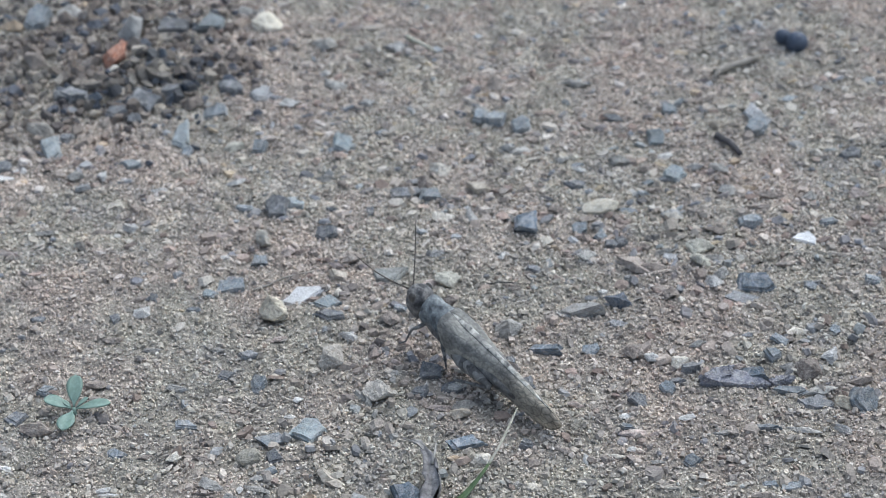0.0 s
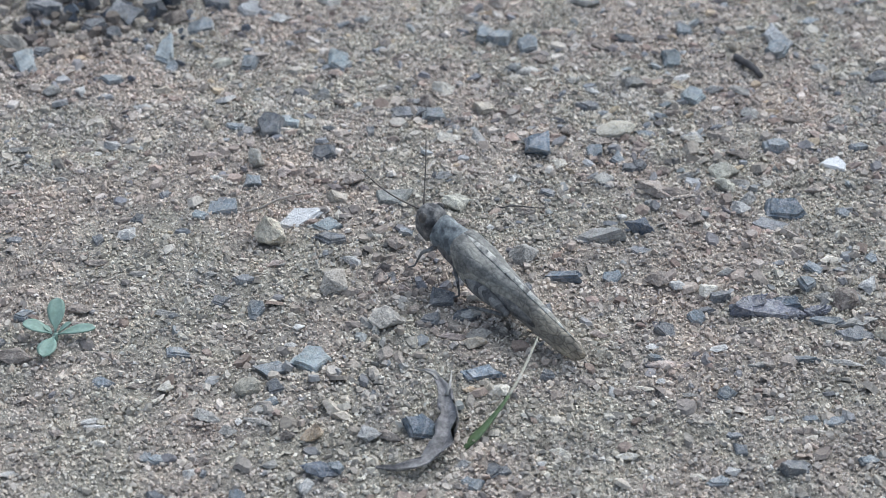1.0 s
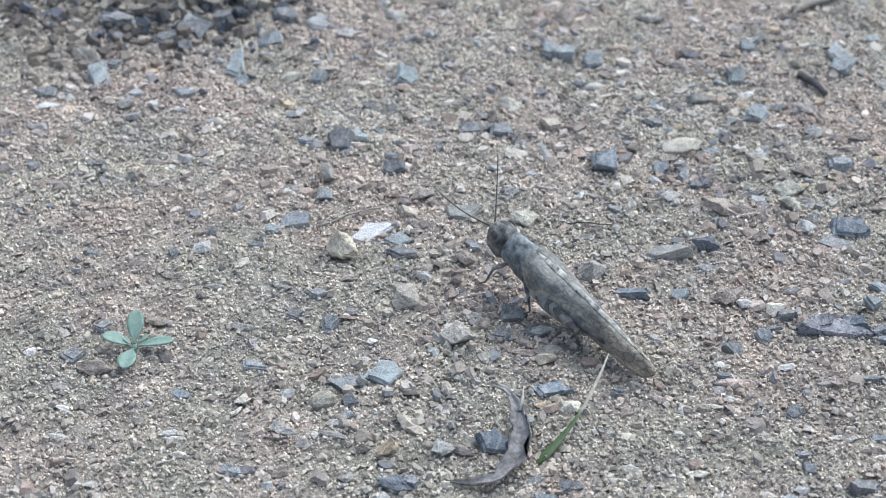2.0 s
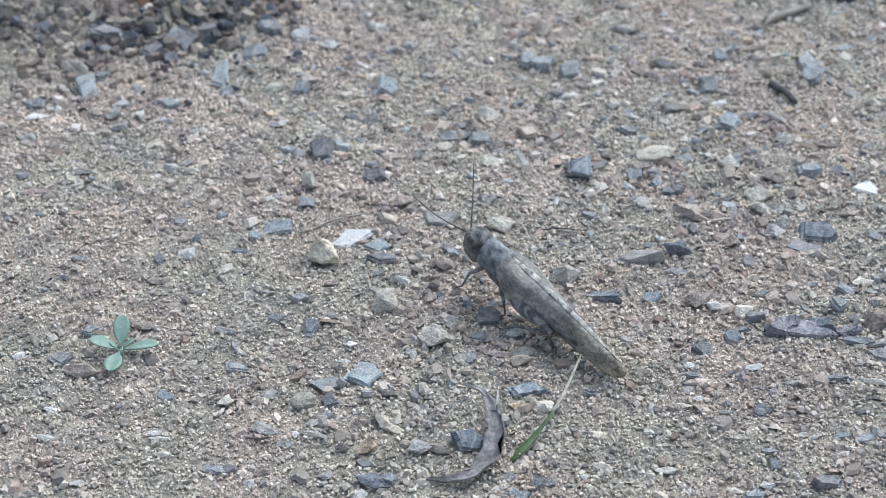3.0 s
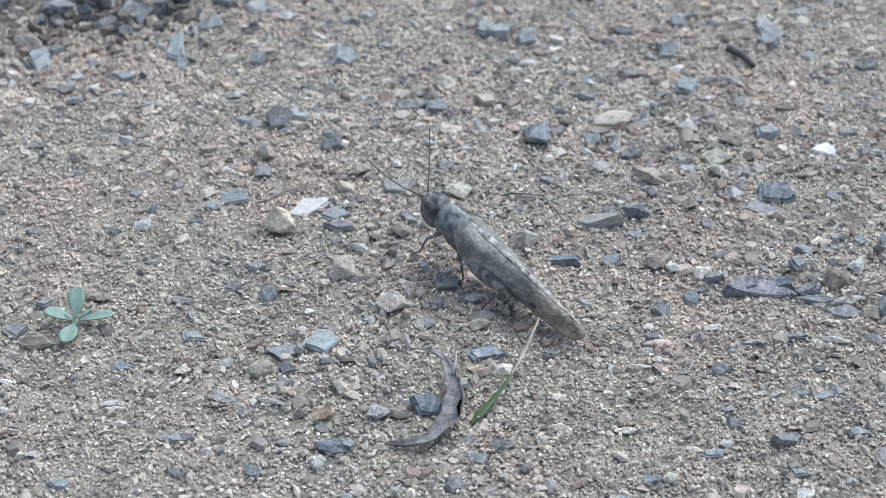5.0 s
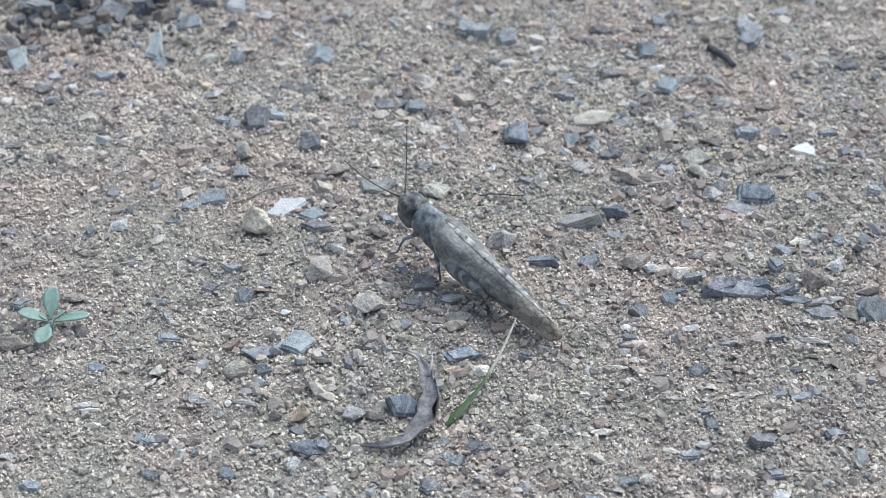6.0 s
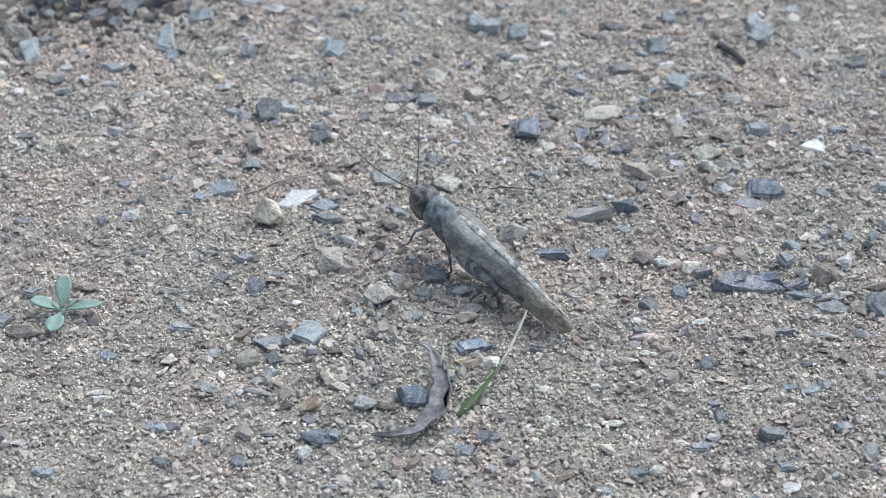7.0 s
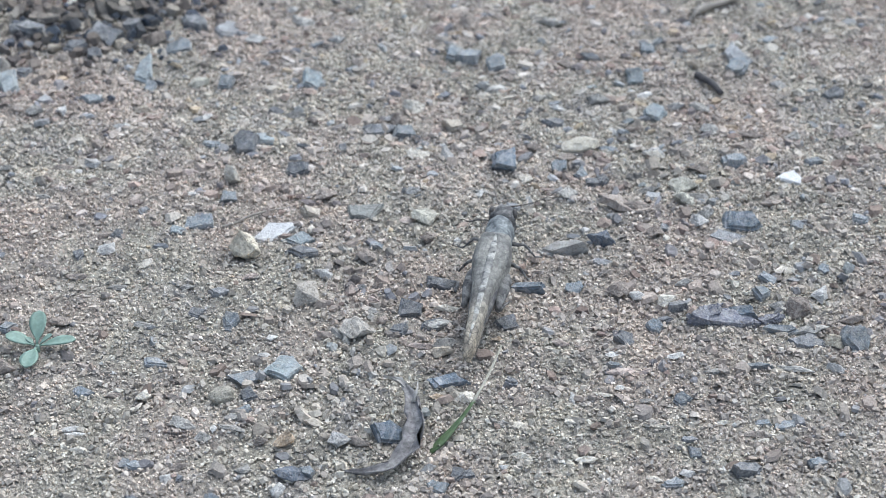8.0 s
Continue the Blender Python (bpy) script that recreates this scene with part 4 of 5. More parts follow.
# ---- loose gravel between the stones ----
NEAR = (-0.138, 0.138, -0.082, 0.150)
grains("coarse_gravel", CHIPS, 2600, NEAR, (1.5 * MM, 4.0 * MM), (0.12, 0.32), 11, "coarse mixed gravel of grey, tan and blue chips", sink=0.25, inside=stony, forms=CHIP_FORMS, power=2.0)
grains("coarse_gravel", LITTER, 330, (-0.034, 0.006, -0.040, 0.000), (1.1 * MM, 2.9 * MM), (0.2, 0.5), 18, "crumbly brown and grey chips under the grasshopper", sink=0.15, inside=debris, forms=CHIP_FORMS, power=2.0, tumble=0.5)
for n, (cx, cy, rx, ry, count) in enumerate(((0.043, 0.021, 0.026, 0.013, 420), (0.070, -0.012, 0.018, 0.013, 300), (-0.024, -0.040, 0.016, 0.008, 130), (0.004, 0.036, 0.020, 0.007, 150))):
    grains("coarse_gravel", CHIPS, count, (cx - 1.4 * rx, cx + 1.4 * rx, cy - 1.4 * ry, cy + 1.4 * ry), (0.9 * MM, 3.6 * MM), (0.12, 0.36), 40 + n,
           "loose heap of broken grey and brown chips", sink=0.05, inside=rubble(cx, cy, rx, ry), forms=CHIP_FORMS, power=1.8, tumble=0.4)
grains("gravel", GRAVEL, 38000, NEAR, (0.65 * MM, 1.8 * MM), (0.25, 0.6), 16, "fine gravel in grey and beige", sink=0.15, inside=gritty, tumble=0.6, power=2.0)
grains("gravel", GRAVEL, 22000, NEAR, (0.6 * MM, 2.0 * MM), (0.12, 0.34), 12, "fine flaky gravel in grey and beige", sink=0.1, inside=stony, tumble=0.45, power=2.0, bedded=True)
grains("sand", SAND, 138000, NEAR, (0.26 * MM, 0.95 * MM), (0.22, 0.6), 13, "pale coarse sand grains", sink=-0.05, inside=in_sight, forms=SAND_FORMS, tumble=0.7)
grains("coarse_gravel", FLAKES, 7000, (-0.150, 0.150, 0.0, 0.150), (1.1 * MM, 3.6 * MM), (0.10, 0.28), 19, "flat grey, buff and brown flakes lying in sand", sink=0.0, inside=flaky, forms=CHIP_FORMS, power=2.0, tumble=0.28, bedded=True)
grains("sand", PALE_SAND, 58000, (-0.150, 0.150, -0.004, 0.150), (0.35 * MM, 1.15 * MM), (0.2, 0.5), 17, "pale fine sand between the farther stones", sink=-0.2, inside=northerly, forms=SAND_FORMS, tumble=0.5)
grains("sand", PALE_SAND, 80000, NEAR, (0.24 * MM, 0.8 * MM), (0.2, 0.5), 20, "fine cream sand in the joints of the gravel", sink=-0.35, inside=in_sight, forms=SAND_FORMS, tumble=0.6)
grains("dark_gravel", DARK_GRAVEL, 8500, (-0.150, -0.025, 0.045, 0.150), (1.0 * MM, 4.2 * MM), (0.2, 0.5), 14, "dark gravel heap", sink=0.0, inside=dark_bank, forms=CHIP_FORMS, power=2.4, tumble=0.35)
grains("dark_gravel", BLACK_GRAVEL, 700, (-0.092, -0.042, 0.063, 0.103), (1.0 * MM, 4.6 * MM), (0.2, 0.5), 21, "blackish chips in the darkest part of the heap", sink=-0.1, inside=rubble(-0.067, 0.083, 0.019, 0.014), forms=CHIP_FORMS, power=2.0, tumble=0.4)
grains("outer_gravel", GRAVEL, 5500, (-0.45, 0.45, -0.40, 0.50), (1.5 * MM, 4.0 * MM), (0.3, 0.6), 15, "scattered gravel farther out",
       inside=lambda x, y, rng: (~in_sight(x, y, rng)) | (y < -0.082) | (y > 0.148))

# ---- grasshopper ----


def part(name, bm, mat, parent, label="", smooth=True):
    """Links a bmesh as one mesh object under a thing or a part."""
    me = bpy.data.meshes.new(name)
    bmesh.ops.recalc_face_normals(bm, faces=bm.faces[:])
    for f in bm.faces:
        f.smooth = smooth
    bm.to_mesh(me)
    bm.free()
    me.materials.append(mat)
    ob = new(name, me)
    ob.parent = parent
    if label:
        ob["label"] = label
    return ob


def loft(rings, closed=True, caps=True):
    """A skin over rings of points that all have the same count."""
    bm = bmesh.new()
    rows = [[bm.verts.new(p) for p in ring] for ring in rings]
    n = len(rows[0])
    for a, b in zip(rows, rows[1:]):
        for k in range(n if closed else n - 1):
            bm.faces.new((a[k], a[(k + 1) % n], b[(k + 1) % n], b[k]))
    if caps and closed:
        bm.faces.new(rows[0][::-1])
        bm.faces.new(rows[-1])
    return bm


def tube(points, radii, sides=8, squash=1.0):
    """A round bar along a path."""
    rings = []
    pts = [Vector(p) for p in points]
    for k, p in enumerate(pts):
        ahead = (pts[min(k + 1, len(pts) - 1)] - pts[max(k - 1, 0)]).normalized()
        side = ahead.cross(Vector((0, 0, 1)))
        side = side.normalized() if side.length > 1e-6 else Vector((1, 0, 0))
        up = side.cross(ahead)
        rings.append([p + radii[k] * (math.cos(6.2832 * j / sides) * side + squash * math.sin(6.2832 * j / sides) * up) for j in range(sides)])
    return loft(rings)


def insect_material(name, front, back, spots=0.5, veins=0.0, rough=0.75, length=0.037, blotch=260, bars=None):
    """Mottled chitin, grading along the body from front to back colour."""
    mat, nt, bsdf = shader(name, rough, 0.4)
    co = nt.nodes.new("ShaderNodeTexCoord").outputs["Object"]
    sep = nt.nodes.new("ShaderNodeSeparateXYZ")
    nt.links.new(co, sep.inputs[0])
    along = nt.nodes.new("ShaderNodeMapRange")
    along.inputs["From Min"].default_value = -0.5 * length
    along.inputs["From Max"].default_value = -0.1 * length
    nt.links.new(sep.outputs["Y"], along.inputs["Value"])
    base = mix_node(nt, "MIX", along.outputs["Result"], back, front)
    big = noise_node(nt, blotch, 3, 0.6, co)
    blot = ramp_node(nt, [(0.36, (0.34, 0.34, 0.35)), (0.46, (0.80, 0.80, 0.80)), (0.56, (1.08, 1.07, 1.02)), (0.66, (1.6, 1.55, 1.46))])
    nt.links.new(big.outputs["Fac"], blot.inputs["Fac"])
    out = mix_node(nt, "MULTIPLY", spots, base, blot.outputs["Color"])
    if bars is not None:
        wave = nt.nodes.new("ShaderNodeTexWave")
        wave.bands_direction = "Y"
        wave.inputs["Scale"].default_value = 105
        wave.inputs["Distortion"].default_value = 9
        wave.inputs["Detail"].default_value = 2
        wave.inputs["Detail Scale"].default_value = 2.5
        nt.links.new(co, wave.inputs["Vector"])
        cut = ramp_node(nt, [(0.55, (0, 0, 0)), (0.72, (1, 1, 1))])
        nt.links.new(wave.outputs["Fac"], cut.inputs["Fac"])
        out = mix_node(nt, "MIX", cut.outputs["Color"], out, bars)
    fine = noise_node(nt, 1500, 4, 0.75, co)
    out = mix_node(nt, "OVERLAY", 0.95, out, fine.outputs["Fac"])
    height = fine.outputs["Fac"]
    if veins:
        stretchy = nt.nodes.new("ShaderNodeMapping")
        stretchy.inputs["Scale"].default_value = (1.0, 0.62, 1.0)
        nt.links.new(co, stretchy.inputs["Vector"])
        cell = nt.nodes.new("ShaderNodeTexVoronoi")
        cell.feature = "DISTANCE_TO_EDGE"
        cell.inputs["Scale"].default_value = 1050
        nt.links.new(stretchy.outputs["Vector"], cell.inputs["Vector"])
        net = ramp_node(nt, [(0.0, (1 - veins, 1 - veins, 1 - veins)), (0.10, (1, 1, 1))])
        nt.links.new(cell.outputs["Distance"], net.inputs["Fac"])
        faint = nt.nodes.new("ShaderNodeMath")
        faint.operation = "MULTIPLY"
        faint.inputs[1].default_value = 0.6
        nt.links.new(along.outputs["Result"], faint.inputs[0])
        lines = mix_node(nt, "MIX", faint.outputs[0], net.outputs["Color"], (1.0, 1.0, 1.0))
        out = mix_node(nt, "MULTIPLY", 1.0, out, lines)
        height = cell.outputs["Distance"]
        patch = nt.nodes.new("ShaderNodeTexVoronoi")
        patch.inputs["Scale"].default_value = 430
        nt.links.new(stretchy.outputs["Vector"], patch.inputs["Vector"])
        shade = ramp_node(nt, [(0.0, (0.48, 0.48, 0.49)), (0.35, (0.78, 0.78, 0.78)), (0.6, (1.05, 1.04, 1.0)), (1.0, (1.5, 1.46, 1.36))])
        nt.links.new(patch.outputs["Color"], shade.inputs["Fac"])
        out = mix_node(nt, "MULTIPLY", 0.6, out, shade.outputs["Color"])
    nt.links.new(out, bsdf.inputs["Base Color"])
    bump_into(nt, bsdf, height, 0.7, 0.00028)
    return mat


CHITIN = insect_material("grey_chitin", (0.145, 0.143, 0.143), (0.145, 0.142, 0.136), 1.0, blotch=620)
PRONOTUM = insect_material("blue_grey_pronotum", (0.175, 0.193, 0.203), (0.165, 0.177, 0.183), 0.9, blotch=620)
TEGMEN = insect_material("mottled_wing_cover", (0.235, 0.232, 0.216), (0.37, 0.325, 0.257), 0.55, 0.6, blotch=300)
TEGMEN_PALE = insect_material("pale_wing_fold", (0.24, 0.24, 0.235), (0.34, 0.325, 0.285), 1.0, 0.3, blotch=560, bars=(0.40, 0.395, 0.37))
LEG = insect_material("leg_chitin", (0.16, 0.158, 0.155), (0.16, 0.157, 0.15), 0.9, blotch=420)
EYE = insect_material("brown_eye", (0.085, 0.08, 0.076), (0.085, 0.08, 0.076), 0.6, rough=0.5)
THIGH = insect_material("thigh_chitin", (0.115, 0.114, 0.113), (0.115, 0.112, 0.108), 0.9, blotch=520, bars=(0.19, 0.187, 0.178))
FEELER = insect_material("dark_feeler", (0.12, 0.105, 0.092), (0.12, 0.105, 0.092), 0.3)
GROW, LEAN = 0.93 * MM, radians(8.0)


def at_body(p):
    """From the insect's level body to its space, where the fore end is raised."""
    x, y, z = p
    y, z = y + 20.5, z - 3.0
    return Vector((x, math.cos(LEAN) * y - math.sin(LEAN) * z - 20.5, math.sin(LEAN) * y + math.cos(LEAN) * z + 1.6)) * GROW


def oval_rings(stations, sides=20, power=2.4, worn=0.0):
    """Rings across the body: (y, middle z, half width, half height)."""
    rings = []
    for y, z, w, h in stations:
        ring = []
        for k in range(sides):
            a = 6.2832 * k / sides
            c, s = math.cos(a), math.sin(a)
            q = (abs(c) ** power + abs(s) ** power) ** (-1 / power)
            q *= 1 + worn * noise.noise(Vector((c * 2.2, y * 0.9, s * 2.2)))
            ring.append(at_body((c * q * w, y, z + s * q * h)))
        rings.append(ring)
    return rings


def wing_back(t):
    """Height of the folded wings' upper edge, from their root (0) to their tip (1)."""
    return 9.2 - 2.4 * t - 1.0 * t * t


def wing_cover(side):
    """One folded fore wing: flat along the back, bent down over the flank, rounded at its tip."""
    outer, inner = [], []
    for k in range(37):
        t = k / 36
        y = 9.6 - 30.1 * t
        end = math.sqrt(max(0.0, 1 - max(0.0, (t - 0.74) / 0.26) ** 2.2))
        drop = (6.4 - 2.4 * t) * min(1.0, 0.6 + 3.0 * t)
        w = float(np.interp(t, (0, 0.07, 0.16, 0.32, 0.48, 0.68, 0.85, 1), (2.7, 3.2, 3.4, 2.5, 1.7, 1.3, 1.1, 0.95))) * (0.14 + 0.86 * end)
        ridge = 0.12 * math.sin(math.pi * min(1, t * 1.2))
        row = []
        for u, v in ((0.03, 0.0), (0.30, 0.012), (0.62, 0.04), (0.86, 0.11), (0.98, 0.24), (1.04, 0.42), (1.06, 0.62), (1.02, 0.82), (0.95, 1.0)):
            e = 0.2 + 0.8 * end
            z = wing_back(t) - drop * (0.22 * (1 - e) + v * e) + ridge * (1 - u) + 0.05 * math.sin(31 * t + 9 * v)
            row.append((side * w * u, y, z))
        outer.append([at_body(p) for p in row])
        inner.append([at_body((p[0] * 0.93, p[1], p[2] - 0.22)) for p in row])
    return loft([a + b[::-1] for a, b in zip(outer, inner)])


def back_stripe():
    """Pale upper fold of one wing cover, lying over the midline of the back."""
    rings = []
    for k in range(25):
        t = k / 24
        y = 8.8 - 26.5 * t
        s = (9.6 - y) / 30.1
        top = wing_back(s) + 0.12 * math.sin(math.pi * min(1, s * 1.2))
        w = (1.05 - 0.6 * t) * min(1, 0.3 + 4 * t, 0.15 + 3.5 * (1 - t))
        rings.append([at_body((u * w, y, top + dz)) for u, dz in ((-0.55, 0.0), (-0.3, 0.1), (0.15, 0.13), (0.65, 0.1), (1.0, 0.0), (0.95, -0.14), (-0.5, -0.14))])
    return loft(rings)


def saddle():
    """The pronotum: a saddle over the back and flanks, its hind edge drawn back to a point."""
    outer, inner = [], []
    for k in range(13):
        t = k / 12
        row_o, row_i = [], []
        for j in range(17):
            a = math.pi * (-0.22 + 1.44 * j / 16)
            c, s = math.cos(a), math.sin(a)
            w, h = 2.55 + 0.42 * t - 0.1 * t ** 4 + 0.1 * math.sin(9 * t), 3.2 + 0.15 * t - 0.32 * t ** 4
            crest = 0.22 * (1 - t) * max(0.0, 1 - abs(c) * 5) if s > 0 else 0
            w, h = [q + 0.3 * noise.noise(Vector((c * 2.6, t * 4.0, s * 2.6 + q))) for q in (w, h)]
            back = 0.35 * max(0.0, s) * (1 - abs(c)) * t
            groove = 0.16 if 4 <= k <= 5 else 0.0
            y = 14.7 - 5.6 * t - back
            z = 6.0 + 0.1 * t
            row_o.append(at_body((c * (w - groove), y, z + s * (h - groove) + crest)))
            row_i.append(at_body((c * (w - 0.3), y, z + s * (h - 0.3))))
        outer.append(row_o)
        inner.append(row_i)
    return loft([a + b[::-1] for a, b in zip(outer, inner)])


def eye_ball(side):
    bm = bmesh.new()
    bmesh.ops.create_icosphere(bm, subdivisions=3, radius=1)
    for v in bm.verts:
        v.co = at_body((side * 2.1 + v.co.x * 0.6, 17.4 + v.co.y * 0.95, 7.7 + v.co.z * 1.25))
    return bm


def limb(side, joints, radii):
    return tube([Vector((side * x, y, z)) * GROW for x, y, z in joints], [r * GROW for r in radii], 8)


def build_grasshopper():
    bug = new("grasshopper")
    tagged(bug, "mottled grey-brown grasshopper with folded wings standing on gravel", "grasshopper")
    head = part("head", loft(oval_rings([(19.9, 6.2, 0.8, 1.2), (19.5, 6.1, 1.5, 2.1), (18.6, 6.0, 2.15, 2.8), (17.4, 5.9, 2.45, 3.2),
                                         (16.2, 5.9, 2.5, 3.3), (15.5, 5.9, 2.35, 3.05), (15.1, 5.85, 1.8, 2.35), (14.6, 5.8, 1.75, 2.3), (13.4, 5.8, 1.9, 2.4)], 28, 3.0, 0.16)), CHITIN, bug, "blunt grey head")
    for side in (-1, 1):
        part("eye", eye_ball(side), EYE, head, "glossy dark brown compound eye")
    part("thorax", loft(oval_rings([(13.8, 5.4, 2.2, 2.3), (11, 5.2, 2.8, 2.8), (7, 5.0, 3.0, 2.9), (3, 4.8, 2.8, 2.6)])), CHITIN, bug)
    part("pronotum", saddle(), PRONOTUM, bug, "blue-grey saddle-shaped pronotum")
    part("abdomen", loft(oval_rings([(3.5, 4.8, 2.7, 2.5), (-1, 4.5, 2.5, 2.2), (-6, 4.2, 2.1, 1.8), (-10, 3.9, 1.5, 1.3), (-13, 3.7, 0.7, 0.6)])), CHITIN, bug)
    legs = {}
    for side in (-1, 1):
        wing = part("wing_cover", wing_cover(side), TEGMEN, bug, "mottled veined wing cover, browner towards its tip")
        if side > 0:
            part("wing_fold", back_stripe(), TEGMEN_PALE, wing, "pale cream spotted fold along the back")
        # legs: each hangs from its hip, so that it can swing there
        root = at_body((side * 0.55 - 0.35, 19.6, 7.6))
        ang, rise = radians(45), radians(38)
        run = Vector((side * math.sin(ang) * math.cos(rise), math.cos(ang) * math.cos(rise), math.sin(rise))) * 12.0 * MM
        pts = [run * (k / 10) + Vector((side * 0.35, 0.2, -0.5)) * MM * math.sin(math.pi * k / 10) for k in range(11)]
        feeler = part("antenna", tube(pts, [(0.15 - 0.008 * k) * MM for k in range(11)], 6), FEELER, bug, "thin dark jointed antenna")
        feeler.location = root
        legs["antenna", side] = feeler
        for key, hip, joints, radii in (
                ("fore", (1.7, 13.2, 4.2), [(0, 0, 0), (1.4, 0.9, -0.9), (2.4, 1.5, -1.2), (2.9, 1.9, -2.7), (3.3, 2.3, -4.2), (4.1, 3.2, -4.7)], [0.5, 0.38, 0.3, 0.21, 0.18, 0.15]),
                ("mid", (2.0, 8.5, 3.6), [(0, 0, 0), (0.9, -1.2, -0.8), (1.5, -2.2, -1.3), (1.8, -2.9, -2.6), (2.0, -3.3, -3.9), (2.8, -2.7, -4.4)], [0.5, 0.4, 0.31, 0.22, 0.19, 0.15])):
            leg = part(key + "_leg", limb(side, joints, radii), LEG if key == "fore" else THIGH, bug, "thin grey jointed leg")
            leg.location = at_body((side * hip[0], hip[1], hip[2]))
            legs[key, side] = leg
        hip = (2.35, 4.4, 3.7)
        femur = part("hind_thigh", limb(side, [(0, 1.2, -0.1), (0.1, 0, 0.0), (0.3, -2.0, -0.1), (0.4, -4.6, -0.5), (0.4, -7.2, -1.1), (0.4, -8.8, -1.5), (0.4, -9.6, -1.8)],
                                        [0.55, 1.15, 1.55, 1.4, 0.95, 0.55, 0.6]), THIGH, bug, "thick grey hind thigh folded along the flank")
        femur.location = at_body((side * hip[0], hip[1], hip[2]))
        shin = part("hind_shin", limb(side, [(0.4, -9.5, -1.9), (0.6, -8.4, -2.4), (0.9, -4.8, -3.6), (1.1, -2.8, -4.3), (1.5, -1.4, -4.8)], [0.4, 0.33, 0.3, 0.28, 0.22]),
                    THIGH, femur, "slender hind shin folded under the thigh")
        shin["label"] = "slender hind shin folded under the thigh"
        legs["hind", side] = femur
    return bug, legs


hopper, hopper_legs = build_grasshopper()

# ---- plants and litter ----


def leaf_material(name, base, tip, rough=0.5, grain=0.35):
    mat, nt, bsdf = shader(name, rough, 0.4)
    co = nt.nodes.new("ShaderNodeTexCoord").outputs["Object"]
    fine = noise_node(nt, 1800, 3, 0.6, co)
    wide = noise_node(nt, 350, 3, 0.6, co)
    col = ramp_node(nt, [(0.35, base), (0.65, tip)])
    nt.links.new(wide.outputs["Fac"], col.inputs["Fac"])
    out = mix_node(nt, "OVERLAY", grain, col.outputs["Color"], fine.outputs["Fac"])
    nt.links.new(out, bsdf.inputs["Base Color"])
    bsdf.inputs["Subsurface Weight"].default_value = 0.08
    bsdf.inputs["Subsurface Radius"].default_value = (0.001, 0.001, 0.0005)
    bump_into(nt, bsdf, fine.outputs["Fac"], grain * 0.7, 0.0001 + 0.0003 * (grain - 0.35))
    return mat


SAGE_LEAF = leaf_material("glaucous_leaf", (0.165, 0.25, 0.20), (0.225, 0.31, 0.255))
GRASS_GREEN = leaf_material("grass_green", (0.065, 0.105, 0.045), (0.105, 0.155, 0.07))
STRAW = leaf_material("dry_straw", (0.34, 0.34, 0.27), (0.48, 0.46, 0.38), 0.7)
HUSK = leaf_material("dry_grey_husk", (0.105, 0.10, 0.10), (0.265, 0.255, 0.25), 0.85, grain=0.8)
HUSK_PALE = leaf_material("bleached_husk", (0.34, 0.32, 0.29), (0.42, 0.40, 0.37), 0.8)
BARK = leaf_material("dark_twig_bark", (0.05, 0.048, 0.05), (0.09, 0.085, 0.085), 0.85)
BARK_PALE = leaf_material("weathered_twig_bark", (0.22, 0.20, 0.17), (0.33, 0.30, 0.26), 0.85)
SEED = leaf_material("blue_black_seed_coat", (0.045, 0.06, 0.09), (0.085, 0.105, 0.145), 0.55)


def leaf_blade(length, width, rise):
    """One small leaf along +y from its stalk: bowed, folded along the midrib, with some thickness."""
    top, low = [], []
    for k in range(13):
        t = k / 12
        swollen = max(0.0, (t - 0.13) / 0.87)
        half = width * 0.5 * (max(0.0, math.sin(math.pi * min(1, swollen ** 1.35))) ** 0.5 + 0.13 * (1 - t))
        y, z = length * t, rise * math.sin(math.pi * t * 0.9) * length
        row = [(half * u, y, z + abs(u) ** 1.5 * half * 0.16) for u in (-1, -0.6, -0.2, 0, 0.2, 0.6, 1)]
        top.append([Vector(p) for p in row])
        low.append([Vector((p[0] * 0.97, p[1], p[2] - 0.22 * MM)) for p in row])
    return loft([a + b[::-1] for a, b in zip(top, low)])


def build_seedling(x, y):
    plant = new("seedling")
    tagged(plant, "tiny grey-green seedling with four open leaves in gravel", "seedling")
    plant.matrix_world = pose(x * MM, y * MM, float(swell(x * MM, y * MM)))
    part("stem", tube([Vector((0, 0, -1.5)) * MM, Vector((0, 0, 0.6)) * MM, Vector((0.1, 0.1, 1.5)) * MM], [0.5 * MM, 0.45 * MM, 0.35 * MM]), SAGE_LEAF, plant)
    for turn, lift, length, width in ((3, 30, 5.8, 2.7), (76, 14, 5.0, 2.4), (-84, 8, 6.0, 2.1), (172, -2, 4.9, 2.9), (-50, 22, 2.6, 0.8), (58, 24, 1.9, 0.8)):
        ob = part("leaf", leaf_blade(length * MM, width * MM, 0.05), SAGE_LEAF, plant)
        ob.matrix_local = pose(0, 0, 1.5 * MM, 0, 0, turn) @ pose(0, 0.5 * MM, 0, lift, 0, 0)


